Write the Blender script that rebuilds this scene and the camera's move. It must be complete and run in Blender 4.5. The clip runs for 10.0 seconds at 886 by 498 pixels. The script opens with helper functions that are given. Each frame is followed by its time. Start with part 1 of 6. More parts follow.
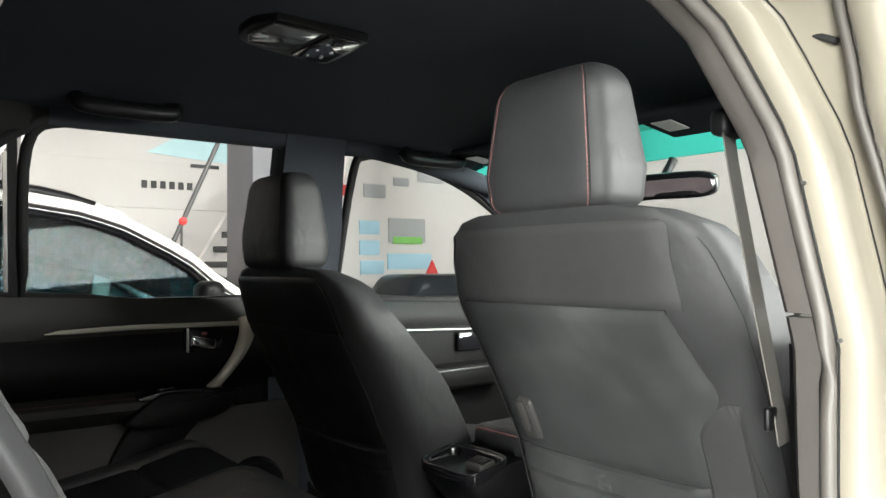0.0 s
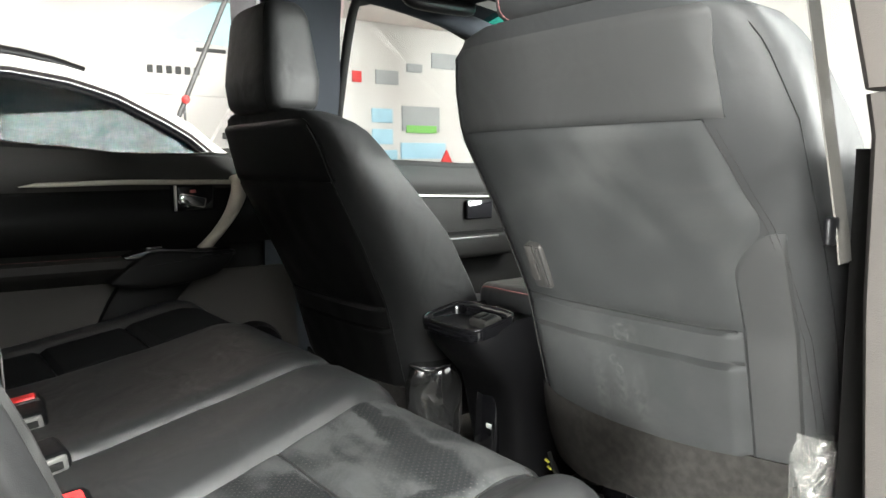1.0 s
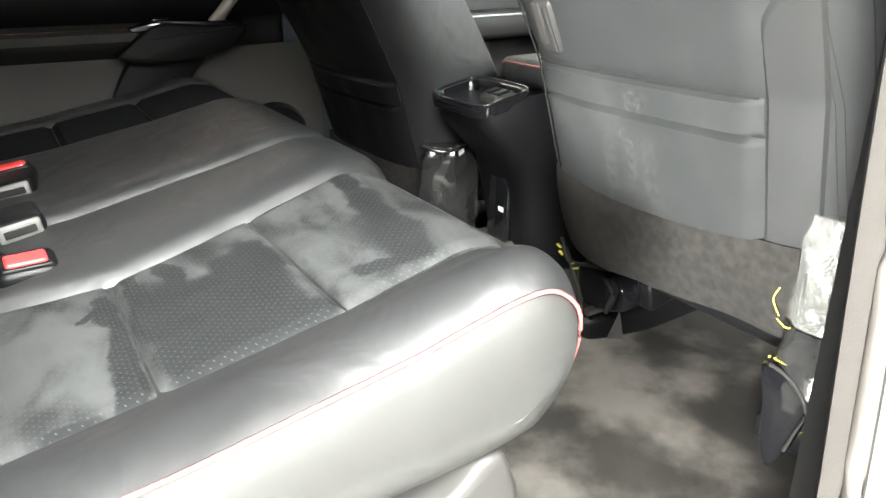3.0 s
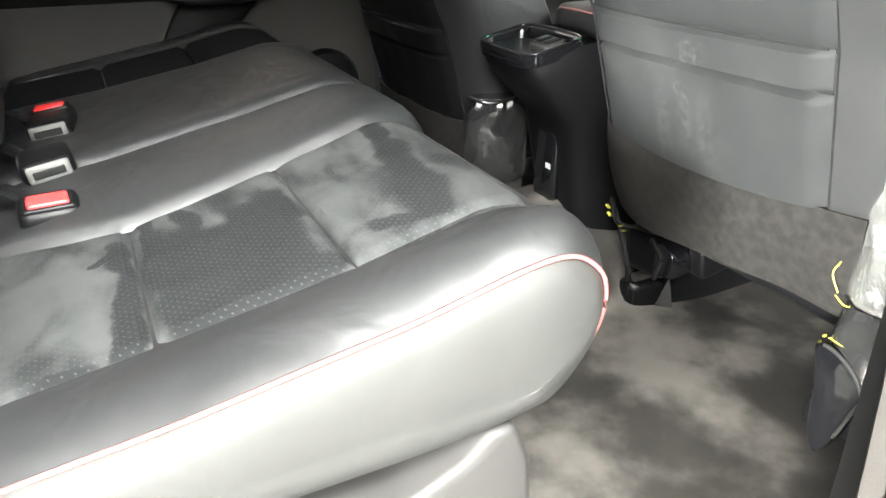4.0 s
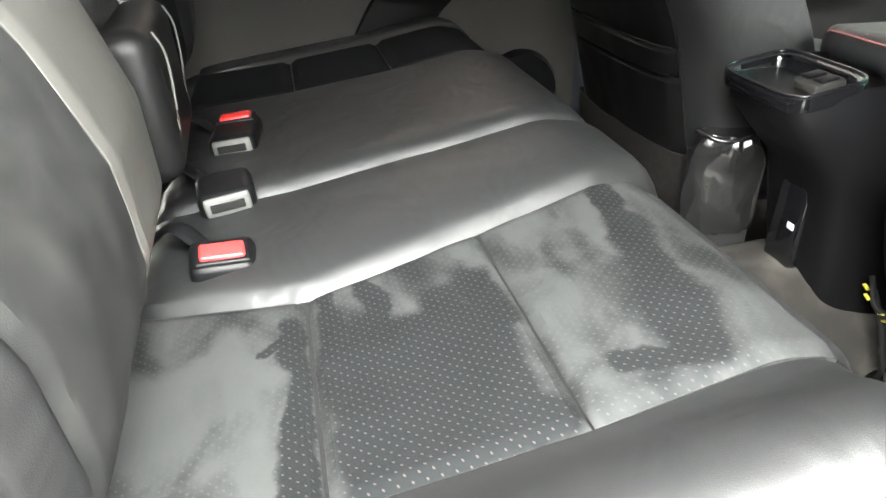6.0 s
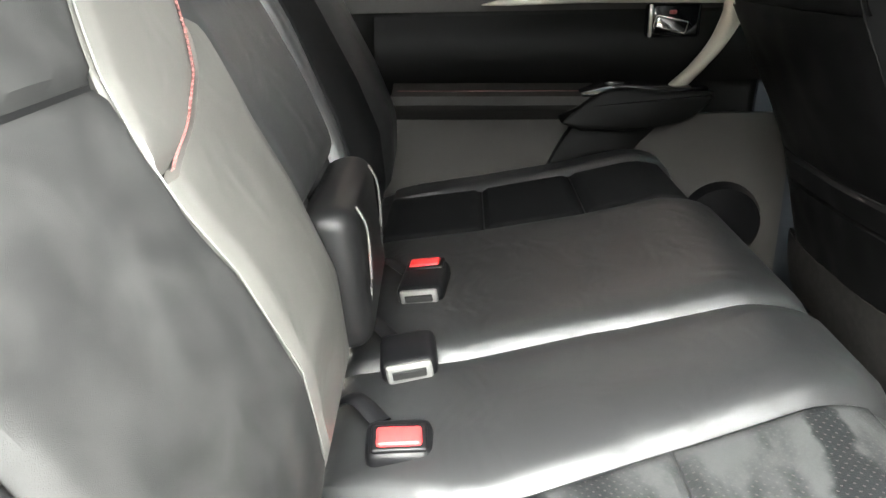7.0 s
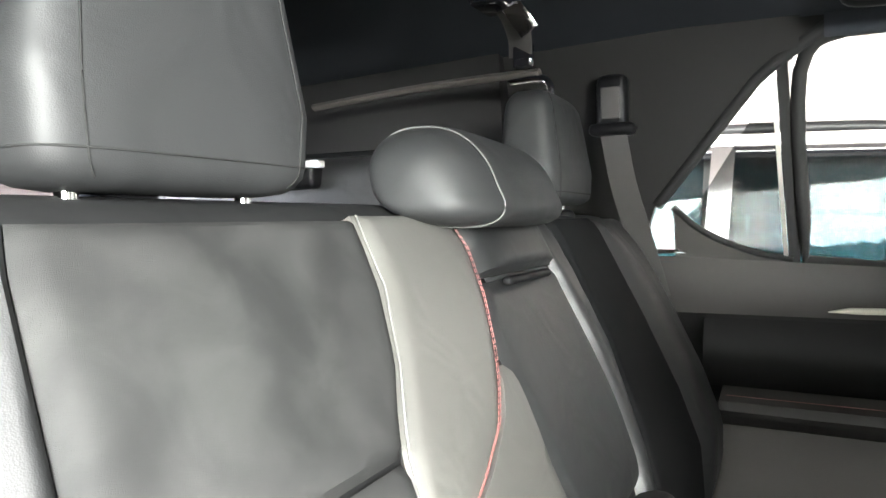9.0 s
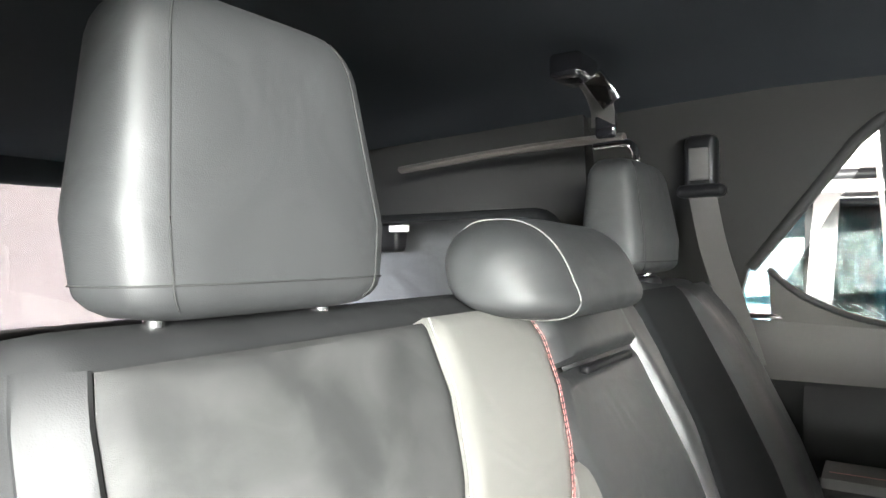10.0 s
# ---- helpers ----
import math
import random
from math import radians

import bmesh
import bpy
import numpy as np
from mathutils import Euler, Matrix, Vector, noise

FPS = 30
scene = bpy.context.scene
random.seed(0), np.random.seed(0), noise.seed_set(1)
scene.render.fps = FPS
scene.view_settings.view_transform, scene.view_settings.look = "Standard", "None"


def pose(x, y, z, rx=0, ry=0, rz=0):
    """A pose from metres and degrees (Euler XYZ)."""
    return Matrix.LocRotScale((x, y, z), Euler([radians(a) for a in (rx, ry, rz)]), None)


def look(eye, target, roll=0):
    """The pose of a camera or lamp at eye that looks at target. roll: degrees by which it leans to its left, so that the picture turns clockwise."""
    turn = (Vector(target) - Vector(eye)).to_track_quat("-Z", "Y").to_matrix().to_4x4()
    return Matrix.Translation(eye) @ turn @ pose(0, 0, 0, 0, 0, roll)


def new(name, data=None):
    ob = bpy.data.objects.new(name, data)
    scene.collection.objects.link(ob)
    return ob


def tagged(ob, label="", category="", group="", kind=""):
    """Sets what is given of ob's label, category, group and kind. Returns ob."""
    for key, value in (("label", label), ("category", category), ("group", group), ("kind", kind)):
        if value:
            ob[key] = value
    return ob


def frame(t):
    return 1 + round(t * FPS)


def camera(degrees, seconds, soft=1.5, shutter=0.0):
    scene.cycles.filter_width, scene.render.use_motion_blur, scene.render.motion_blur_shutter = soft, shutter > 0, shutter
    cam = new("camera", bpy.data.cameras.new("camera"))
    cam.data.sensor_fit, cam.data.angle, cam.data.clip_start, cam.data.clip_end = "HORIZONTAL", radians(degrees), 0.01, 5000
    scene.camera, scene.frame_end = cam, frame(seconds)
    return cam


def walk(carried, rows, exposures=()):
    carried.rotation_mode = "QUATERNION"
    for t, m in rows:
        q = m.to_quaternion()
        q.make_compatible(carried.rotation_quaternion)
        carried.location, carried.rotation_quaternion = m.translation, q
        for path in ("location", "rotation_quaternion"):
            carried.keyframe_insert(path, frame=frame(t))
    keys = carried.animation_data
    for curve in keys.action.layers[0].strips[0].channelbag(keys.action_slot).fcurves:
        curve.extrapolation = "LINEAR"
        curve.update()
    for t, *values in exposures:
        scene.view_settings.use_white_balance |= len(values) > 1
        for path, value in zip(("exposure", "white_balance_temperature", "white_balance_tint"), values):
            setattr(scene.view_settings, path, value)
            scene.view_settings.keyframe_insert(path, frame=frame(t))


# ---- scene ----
cam = camera(62.5, 10.0)
PATH = [
    (0, (1.082, 0.13, 1.507), (-0.492, 1.363, 1.555), -0.4),
    (0.5, (1.039, 0.172, 1.46), (-0.554, 1.382, 1.441), -0.4),
    (1, (0.991, 0.229, 1.41), (-0.6, 1.419, 1.174), -0.3),
    (1.5, (0.966, 0.271, 1.382), (-0.608, 1.427, 0.951), -0.6),
    (2, (0.97, 0.302, 1.369), (-0.588, 1.419, 0.799), -0.6),
    (2.5, (0.983, 0.332, 1.365), (-0.577, 1.389, 0.693), -0.6),
    (3, (0.992, 0.353, 1.352), (-0.594, 1.307, 0.596), -0.8),
    (4.5, (0.94, 0.44, 1.336), (-0.704, 1.137, 0.434), -0.7),
    (5, (0.876, 0.465, 1.338), (-0.787, 1.078, 0.41), -0.7),
    (6.5, (0.745, 0.389, 1.398), (-1.046, 0.578, 0.527), -0.4),
    (7, (0.709, 0.403, 1.445), (-1.148, 0.33, 0.706), -1.2),
    (7.5, (0.701, 0.413, 1.491), (-1.199, 0.073, 0.964), -1.4),
    (8, (0.699, 0.413, 1.517), (-1.188, -0.164, 1.195), -1.2),
    (8.5, (0.697, 0.419, 1.529), (-1.135, -0.364, 1.358), -1.0),
    (9, (0.689, 0.427, 1.528), (-1.078, -0.506, 1.453), -0.9),
    (9.5, (0.687, 0.435, 1.545), (-1.014, -0.617, 1.531), -0.8),
    (10, (0.686, 0.441, 1.578), (-0.954, -0.702, 1.599), -0.7),
]
walk(cam, [(t, look(eye, target, roll)) for t, eye, target, roll in PATH], [(0.0, -0.25), (0.5, -0.1), (1.0, 0.38), (1.6, 0.97), (2.0, 1.17), (2.5, 1.22), (5.0, 1.16), (6.5, 1.5), (7.2, 1.6), (8.0, 1.52), (9.0, 1.66), (9.5, 1.92), (10.0, 2.2)])

# ---- light: added area lamps inside a bright showroom, and the sky outside it ----
world = bpy.data.worlds.new("sky")
scene.world = world
world.use_nodes = True
wn = world.node_tree.nodes
sky = wn.new("ShaderNodeTexSky")
sky.sky_type, sky.sun_disc, sky.sun_elevation, sky.sun_rotation = "NISHITA", False, radians(42), radians(120)
world.node_tree.links.new(sky.outputs["Color"], wn["Background"].inputs["Color"])
wn["Background"].inputs["Strength"].default_value = 0.05


def area(name, eye, target, sx, sy, power, color, spread=180):
    data = bpy.data.lights.new(name, "AREA")
    data.shape, data.size, data.size_y, data.energy, data.color, data.spread = "RECTANGLE", sx, sy, power, color, radians(spread)
    ob = new(name, data)
    ob.matrix_world = look(eye, target)
    return ob


LAMP_TINT = (0.978, 1.0, 0.962)
# Unseen lamps added to light the bench and front seats from the near side.
area("added_key_light", (2.8, 0.9, 4.2), (0.5, 0.5, 1.1), 9.0, 0.9, 1020, LAMP_TINT, 110)
area("added_key_light", (4.8, 0.6, 4.2), (0.2, 0.4, 1.0), 8.0, 0.9, 420, LAMP_TINT, 110)
# Lamps added near the room's edges, aimed at seat back, backrest and cabin.
area("added_seat_back_light", (6.6, -9.5, 2.3), (0.45, 0.95, 1.2), 3.6, 3.0, 2700, LAMP_TINT, 100)
area("added_backrest_light", (7.95, 6.3, 2.6), (0.3, 0.15, 1.45), 4.4, 2.8, 1000, LAMP_TINT, 80)
area("added_side_fill", (7.95, 0.0, 3.8), (0.0, 0.3, 1.0), 9.0, 0.9, 100, LAMP_TINT, 110)
# Unseen lamps added to brighten the walls and a patch of floor.
for lx, ly, tx, ty in ((-3.6, -4, -9, -4), (-3.6, 2, -9, 2), (-3.6, 8, -9, 8), (-2.0, 10.0, -3.5, 13), (5, -7, 5, -7)):
    area("added_wall_wash", (lx, ly, 4.25), (tx, ty, 1.0), 2.2, 2.0, 72, (1.0, 0.94, 0.93), 105)


# ---- materials ----
def links_of(m):
    return m.node_tree.nodes, m.node_tree.links


def material(name, color, rough=0.5, metal=0.0, grain=0.0, scale=400.0, mottle=0.15, mscale=6.0, spec=0.5, coat=0.0, rvar=0.08, kind="noise", wave=0.0):
    """Base colour with broad mottling, a fine grain in the relief and a little change of gloss."""
    m = bpy.data.materials.new(name)
    m.use_nodes = True
    n, l = links_of(m)
    b = n["Principled BSDF"]
    b.inputs["Metallic"].default_value = metal
    b.inputs["Specular IOR Level"].default_value = spec
    b.inputs["Coat Weight"].default_value = coat
    co = n.new("ShaderNodeTexCoord")
    broad = n.new("ShaderNodeTexNoise")
    broad.inputs["Scale"].default_value, broad.inputs["Detail"].default_value = mscale, 4
    l.new(co.outputs["Object"], broad.inputs["Vector"])
    ramp = n.new("ShaderNodeMapRange")
    ramp.inputs["To Min"].default_value, ramp.inputs["To Max"].default_value = 1 - mottle, 1 + mottle
    l.new(broad.outputs["Fac"], ramp.inputs["Value"])
    mul = n.new("ShaderNodeMix")
    mul.data_type, mul.blend_type = "RGBA", "MULTIPLY"
    mul.inputs[0].default_value = 1.0
    mul.inputs[6].default_value = (*color, 1)
    l.new(ramp.outputs["Result"], mul.inputs[7])
    l.new(mul.outputs[2], b.inputs["Base Color"])
    rr = n.new("ShaderNodeMapRange")
    rr.inputs["To Min"].default_value, rr.inputs["To Max"].default_value = max(0.02, rough - rvar), min(1, rough + rvar)
    l.new(broad.outputs["Fac"], rr.inputs["Value"])
    l.new(rr.outputs["Result"], b.inputs["Roughness"])
    soft = None
    if wave:
        big = n.new("ShaderNodeTexNoise")
        big.inputs["Scale"].default_value, big.inputs["Detail"].default_value, big.inputs["Distortion"].default_value = 13.0, 2.5, 0.6
        l.new(co.outputs["Object"], big.inputs["Vector"])
        soft = n.new("ShaderNodeBump")
        soft.inputs["Strength"].default_value, soft.inputs["Distance"].default_value = wave, 0.012
        l.new(big.outputs["Fac"], soft.inputs["Height"])
        l.new(soft.outputs["Normal"], b.inputs["Normal"])
    if grain:
        fine = n.new("ShaderNodeTexVoronoi" if kind == "voronoi" else "ShaderNodeTexNoise")
        fine.inputs["Scale"].default_value = scale
        l.new(co.outputs["Object"], fine.inputs["Vector"])
        bump = n.new("ShaderNodeBump")
        bump.inputs["Strength"].default_value, bump.inputs["Distance"].default_value = grain, 0.0006
        l.new(fine.outputs["Distance" if kind == "voronoi" else "Fac"], bump.inputs["Height"])
        if soft:
            l.new(soft.outputs["Normal"], bump.inputs["Normal"])
        l.new(bump.outputs["Normal"], b.inputs["Normal"])
    return m


def wiped(m, co, strokes, amount):
    """Takes the dust away along strokes with slightly wavering, soft edges."""
    n, l = links_of(m)
    waver, mv = n.new("ShaderNodeTexNoise"), n.new("ShaderNodeVectorMath")
    waver.inputs["Scale"].default_value, waver.inputs["Detail"].default_value = 28, 5
    l.new(co.outputs["Object"], waver.inputs["Vector"])
    mv.operation = "MULTIPLY_ADD"
    mv.inputs[1].default_value = (0.03, 0.03, 0.0)
    l.new(waver.outputs["Color"], mv.inputs[0]); l.new(co.outputs["Object"], mv.inputs[2])
    flat = n.new("ShaderNodeVectorMath")
    flat.operation = "MULTIPLY"
    flat.inputs[1].default_value = (1, 1, 0)
    l.new(mv.outputs[0], flat.inputs[0])
    clean = None
    for x0, y0, x1, y1, w in strokes:
        x0, y0, x1, y1 = x0 + 0.015, y0 + 0.015, x1 + 0.015, y1 + 0.015
        d = Vector((x1 - x0, y1 - y0, 0))
        rel, dot, scl, dif, ln, mr = [n.new("ShaderNodeVectorMath") for _ in range(5)] + [n.new("ShaderNodeMapRange")]
        rel.operation, dot.operation, scl.operation, dif.operation, ln.operation = "SUBTRACT", "DOT_PRODUCT", "SCALE", "SUBTRACT", "LENGTH"
        rel.inputs[1].default_value = (x0, y0, 0)
        l.new(flat.outputs[0], rel.inputs[0])
        dot.inputs[1].default_value = d / d.length_squared
        l.new(rel.outputs[0], dot.inputs[0])
        cl = n.new("ShaderNodeClamp")
        l.new(dot.outputs["Value"], cl.inputs["Value"])
        scl.inputs[0].default_value = d
        l.new(cl.outputs[0], scl.inputs["Scale"])
        l.new(rel.outputs[0], dif.inputs[0]); l.new(scl.outputs[0], dif.inputs[1])
        l.new(dif.outputs[0], ln.inputs[0])
        mr.interpolation_type = "SMOOTHSTEP"
        mr.inputs["From Min"].default_value, mr.inputs["From Max"].default_value = 0.72 * w, 1.25 * w
        l.new(ln.outputs["Value"], mr.inputs["Value"])
        if clean is None:
            clean = mr.outputs[0]
        else:
            mn = n.new("ShaderNodeMath")
            mn.operation = "MULTIPLY"
            l.new(clean, mn.inputs[0]); l.new(mr.outputs[0], mn.inputs[1])
            clean = mn.outputs[0]
    mul = n.new("ShaderNodeMath")
    mul.operation = "MULTIPLY"
    l.new(clean, mul.inputs[0]); l.new(amount, mul.inputs[1])
    return mul.outputs[0]


def dusty(name, color, dust, scale, low, high, rough, dots=None, pitch=0.006, strokes=(), stretch=1.7, swirl=0.5):
    """Suede with wiped dust marks; dots: the colour of its pricked holes; strokes: finger wipes (x, y, x, y, half width)."""
    m = material(name, color, rough, grain=0.5, scale=2200, mottle=0.25, mscale=22, spec=0.15)
    n, l = links_of(m)
    b = n["Principled BSDF"]
    base = b.inputs["Base Color"].links[0].from_socket
    co = n.new("ShaderNodeTexCoord")
    mp = n.new("ShaderNodeMapping")
    mp.inputs["Rotation"].default_value = (0.3, 0.2, 0.7)
    mp.inputs["Scale"].default_value = (1.0, stretch, 1.0)
    l.new(co.outputs["Object"], mp.inputs["Vector"])
    wipe = n.new("ShaderNodeTexNoise")
    wipe.inputs["Scale"].default_value, wipe.inputs["Detail"].default_value, wipe.inputs["Distortion"].default_value = scale, 6.0, swirl
    l.new(mp.outputs["Vector"], wipe.inputs["Vector"])
    edge = n.new("ShaderNodeMapRange")
    edge.inputs["From Min"].default_value, edge.inputs["From Max"].default_value = low, high
    edge.interpolation_type = "SMOOTHSTEP"
    l.new(wipe.outputs["Fac"], edge.inputs["Value"])
    mix = n.new("ShaderNodeMix")
    mix.data_type = "RGBA"
    l.new(edge.outputs["Result"], mix.inputs[0])
    if strokes:
        l.new(wiped(m, co, strokes, edge.outputs["Result"]), mix.inputs[0])
    mix.inputs[7].default_value = (*dust, 1)
    out = base
    if dots:
        # staggered rows of short slanted pricks
        turn = n.new("ShaderNodeMapping")
        turn.inputs["Rotation"].default_value = (0, 0, radians(-45))
        l.new(co.outputs["Object"], turn.inputs["Vector"])
        sep = n.new("ShaderNodeSeparateXYZ")
        l.new(turn.outputs["Vector"], sep.inputs[0])
        sq = []
        for ax, weight in (("X", 0.32), ("Y", 1.0)):
            a = n.new("ShaderNodeMath"); a.operation = "MULTIPLY"; a.inputs[1].default_value = 1 / pitch
            l.new(sep.outputs[ax], a.inputs[0])
            f = n.new("ShaderNodeMath"); f.operation = "PINGPONG"; f.inputs[1].default_value = 0.5
            l.new(a.outputs[0], f.inputs[0])
            p = n.new("ShaderNodeMath"); p.operation = "POWER"; p.inputs[1].default_value = 2
            l.new(f.outputs[0], p.inputs[0])
            w = n.new("ShaderNodeMath"); w.operation = "MULTIPLY"; w.inputs[1].default_value = weight
            l.new(p.outputs[0], w.inputs[0])
            sq.append(w)
        add = n.new("ShaderNodeMath"); add.operation = "ADD"
        l.new(sq[0].outputs[0], add.inputs[0]); l.new(sq[1].outputs[0], add.inputs[1])
        lt = n.new("ShaderNodeMath"); lt.operation = "LESS_THAN"; lt.inputs[1].default_value = 0.0105
        l.new(add.outputs[0], lt.inputs[0])
        mix2 = n.new("ShaderNodeMix"); mix2.data_type = "RGBA"
        l.new(lt.outputs[0], mix2.inputs[0]); l.new(out, mix2.inputs[6])
        mix2.inputs[7].default_value = (*dots, 1)
        out = mix2.outputs[2]
    l.new(out, mix.inputs[6])
    l.new(mix.outputs[2], b.inputs["Base Color"])
    return m


def glass(name, color, rough=0.0, edge=0.5, face=0.03):
    m = bpy.data.materials.new(name)
    m.use_nodes = True
    n, l = links_of(m)
    n.remove(n["Principled BSDF"])
    tr, gl, mx, lw = n.new("ShaderNodeBsdfTransparent"), n.new("ShaderNodeBsdfGlossy"), n.new("ShaderNodeMixShader"), n.new("ShaderNodeLayerWeight")
    pw = n.new("ShaderNodeMath")
    pw.operation = "POWER"
    pw.inputs[1].default_value = 4.0
    ad = n.new("ShaderNodeMath")
    ad.operation = "MULTIPLY_ADD"
    ad.inputs[1].default_value, ad.inputs[2].default_value = edge, face
    l.new(lw.outputs["Facing"], pw.inputs[0])
    l.new(pw.outputs[0], ad.inputs[0])
    tr.inputs["Color"].default_value = (*color, 1)
    gl.inputs["Roughness"].default_value = rough
    l.new(ad.outputs[0], mx.inputs[0]); l.new(tr.outputs[0], mx.inputs[1]); l.new(gl.outputs[0], mx.inputs[2])
    l.new(mx.outputs[0], n["Material Output"].inputs["Surface"])
    return m


LEATHER = material("black_leather", (0.0105, 0.0108, 0.0112), 0.47, grain=0.14, scale=1300, mottle=0.2, mscale=9, kind="voronoi", spec=0.6, wave=0.35)
# Darker copy of the leather: shade painted into passenger panels, also the armrest end.
LEATHER_DARK_SHADED = material("deep_black_and_shaded_leather", (0.006, 0.006, 0.0062), 0.42, grain=0.14, scale=1300, mottle=0.2, mscale=9, kind="voronoi", spec=0.22)
# Lighter than the other leather: the strips' sheen is painted into the colour.
SHEEN_STRIP = material("strip_leather_painted_sheen", (0.060, 0.0585, 0.054), 0.5, grain=0.14, scale=1300, mottle=0.2, mscale=9, kind="voronoi", spec=0.6, wave=0.35)
MATT_LEATHER = material("matt_black_leather", (0.0145, 0.015, 0.0155), 0.58, grain=0.14, scale=1300, mottle=0.2, mscale=9, kind="voronoi", wave=0.35, spec=0.35)
SIDE_VINYL = material("smooth_side_vinyl", (0.024, 0.024, 0.0228), 0.6, grain=0.12, scale=1300, mottle=0.15, mscale=8, kind="voronoi", wave=0.3, spec=0.3)
BOLSTER = material("dull_bolster_leather", (0.0075, 0.0077, 0.008), 0.62, grain=0.14, scale=1300, mottle=0.15, mscale=8, kind="voronoi", wave=0.35, spec=0.22)
LEATHER_BACK = material("black_vinyl_back", (0.023, 0.0232, 0.0232), 0.5, grain=0.12, scale=1400, mottle=0.22, mscale=7, kind="voronoi", wave=0.3, spec=0.25)
WIPES = [(0.255, -0.082, 0.293, -0.074, 0.008), (0.293, -0.074, 0.345, -0.073, 0.010), (0.249, -0.050, 0.275, -0.040, 0.008), (0.275, -0.040, 0.345, -0.036, 0.011), (0.293, -0.105, 0.41, -0.100, 0.010), (0.41, -0.100, 0.495, -0.106, 0.011), (0.309, -0.111, 0.325, -0.120, 0.006),
         (0.37, -0.06, 0.48, -0.06, 0.026), (0.345, -0.02, 0.47, -0.015, 0.030), (0.31, 0.010, 0.44, 0.0, 0.020), (0.295, 0.04, 0.35, 0.05, 0.018), (0.35, 0.03, 0.44, 0.03, 0.022), (0.46, 0.05, 0.47, 0.02, 0.016),
         (0.205, 0.182, 0.267, 0.177, 0.012), (0.267, 0.177, 0.363, 0.165, 0.018), (0.363, 0.165, 0.445, 0.152, 0.022), (0.21, 0.085, 0.19, 0.13, 0.012), (0.19, 0.13, 0.191, 0.166, 0.012), (0.437, 0.10, 0.45, 0.138, 0.010), (0.50, -0.16, 0.51, -0.11, 0.012)]
SUEDE = dusty("black_suede_dusty", (0.0072, 0.0080, 0.0085), (0.037, 0.0382, 0.0383), 12.0, 0.30, 0.68, 0.85, dots=(0.038, 0.032, 0.0315), pitch=0.0060, strokes=WIPES)
SUEDE_BACK = dusty("black_suede_back", (0.0112, 0.0114, 0.0114), (0.0225, 0.0227, 0.0222), 19.0, 0.30, 0.74, 0.9)
SEAM = material("dark_seam", (0.014, 0.014, 0.014), 0.9, spec=0.1)
SEAL = material("grey_door_seal", (0.055, 0.05, 0.0445), 0.55, grain=0.2, scale=700)
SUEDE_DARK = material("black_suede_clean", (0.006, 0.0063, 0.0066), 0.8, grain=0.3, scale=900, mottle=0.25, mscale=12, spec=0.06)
SCUFFED = dusty("scuffed_vinyl", (0.021, 0.0218, 0.022), (0.037, 0.0378, 0.0375), 6.0, 0.5, 0.75, 0.55)


def chalked(name, rings, streaks):
    """Scuffed vinyl with broken chalk rings (x, z, radius) and long faint streaks (x, z, half width, half height)."""
    m = dusty(name, (0.021, 0.0218, 0.022), (0.037, 0.0378, 0.0375), 6.0, 0.45, 0.75, 0.6)
    n, l = links_of(m)
    b = n["Principled BSDF"]
    out = b.inputs["Base Color"].links[0].from_socket
    co, sep, nz = n.new("ShaderNodeTexCoord"), n.new("ShaderNodeSeparateXYZ"), n.new("ShaderNodeTexNoise")
    l.new(co.outputs["Object"], sep.inputs[0])
    l.new(co.outputs["Object"], nz.inputs["Vector"])
    nz.inputs["Scale"].default_value = 90

    def op(kind, p, q):
        k = n.new("ShaderNodeMath")
        k.operation = kind
        for s, v in zip(k.inputs, (p, q)):
            if isinstance(v, (int, float)):
                s.default_value = v
            elif v is not None:
                l.new(v, s)
        return k.outputs[0]
    total = None
    for x, z, wx, wz, ring in [(x, z, r, r, True) for x, z, r in rings] + [(x, z, p, q, False) for x, z, p, q in streaks]:
        dx, dz = op("DIVIDE", op("SUBTRACT", sep.outputs["X"], x), wx), op("DIVIDE", op("SUBTRACT", sep.outputs["Z"], z), wz)
        d = op("SQRT", op("ADD", op("MULTIPLY", dx, dx), op("MULTIPLY", dz, dz)), None)
        if ring:
            f = op("SUBTRACT", 1.0, op("MULTIPLY", op("ABSOLUTE", op("SUBTRACT", d, 1.0), None), 3.2))
        else:
            f = op("MULTIPLY", op("SUBTRACT", 1.0, d), 0.6)
        f = op("MAXIMUM", f, 0.0)
        total = f if total is None else op("MAXIMUM", total, f)
    broken = n.new("ShaderNodeMapRange")
    broken.inputs["From Min"].default_value, broken.inputs["From Max"].default_value, broken.inputs["To Max"].default_value = 0.38, 0.66, 0.45
    l.new(nz.outputs["Fac"], broken.inputs["Value"])
    mix = n.new("ShaderNodeMix")
    mix.data_type = "RGBA"
    l.new(op("MULTIPLY", total, broken.outputs["Result"]), mix.inputs[0])
    l.new(out, mix.inputs[6])
    mix.inputs[7].default_value = (0.10, 0.10, 0.097, 1)
    l.new(mix.outputs[2], b.inputs["Base Color"])
    return m


CHALKED = chalked("chalk_marked_vinyl", [(-0.005, 0.432, 0.012), (-0.027, 0.388, 0.007), (-0.02, 0.375, 0.006)], [(-0.058, 0.335, 0.018, 0.075), (-0.02, 0.345, 0.02, 0.05), (0.012, 0.335, 0.018, 0.06), (0.0, 0.435, 0.03, 0.02)])
STITCH = material("grey_brown_stitching", (0.014, 0.012, 0.0115), 0.8, grain=0.4, scale=900)
RED = material("red_stitching", (0.21, 0.082, 0.077), 0.7, grain=0.5, scale=900)
PIPING = material("red_edge_piping", (0.27, 0.075, 0.072), 0.75, grain=0.5, scale=900, spec=0.2)
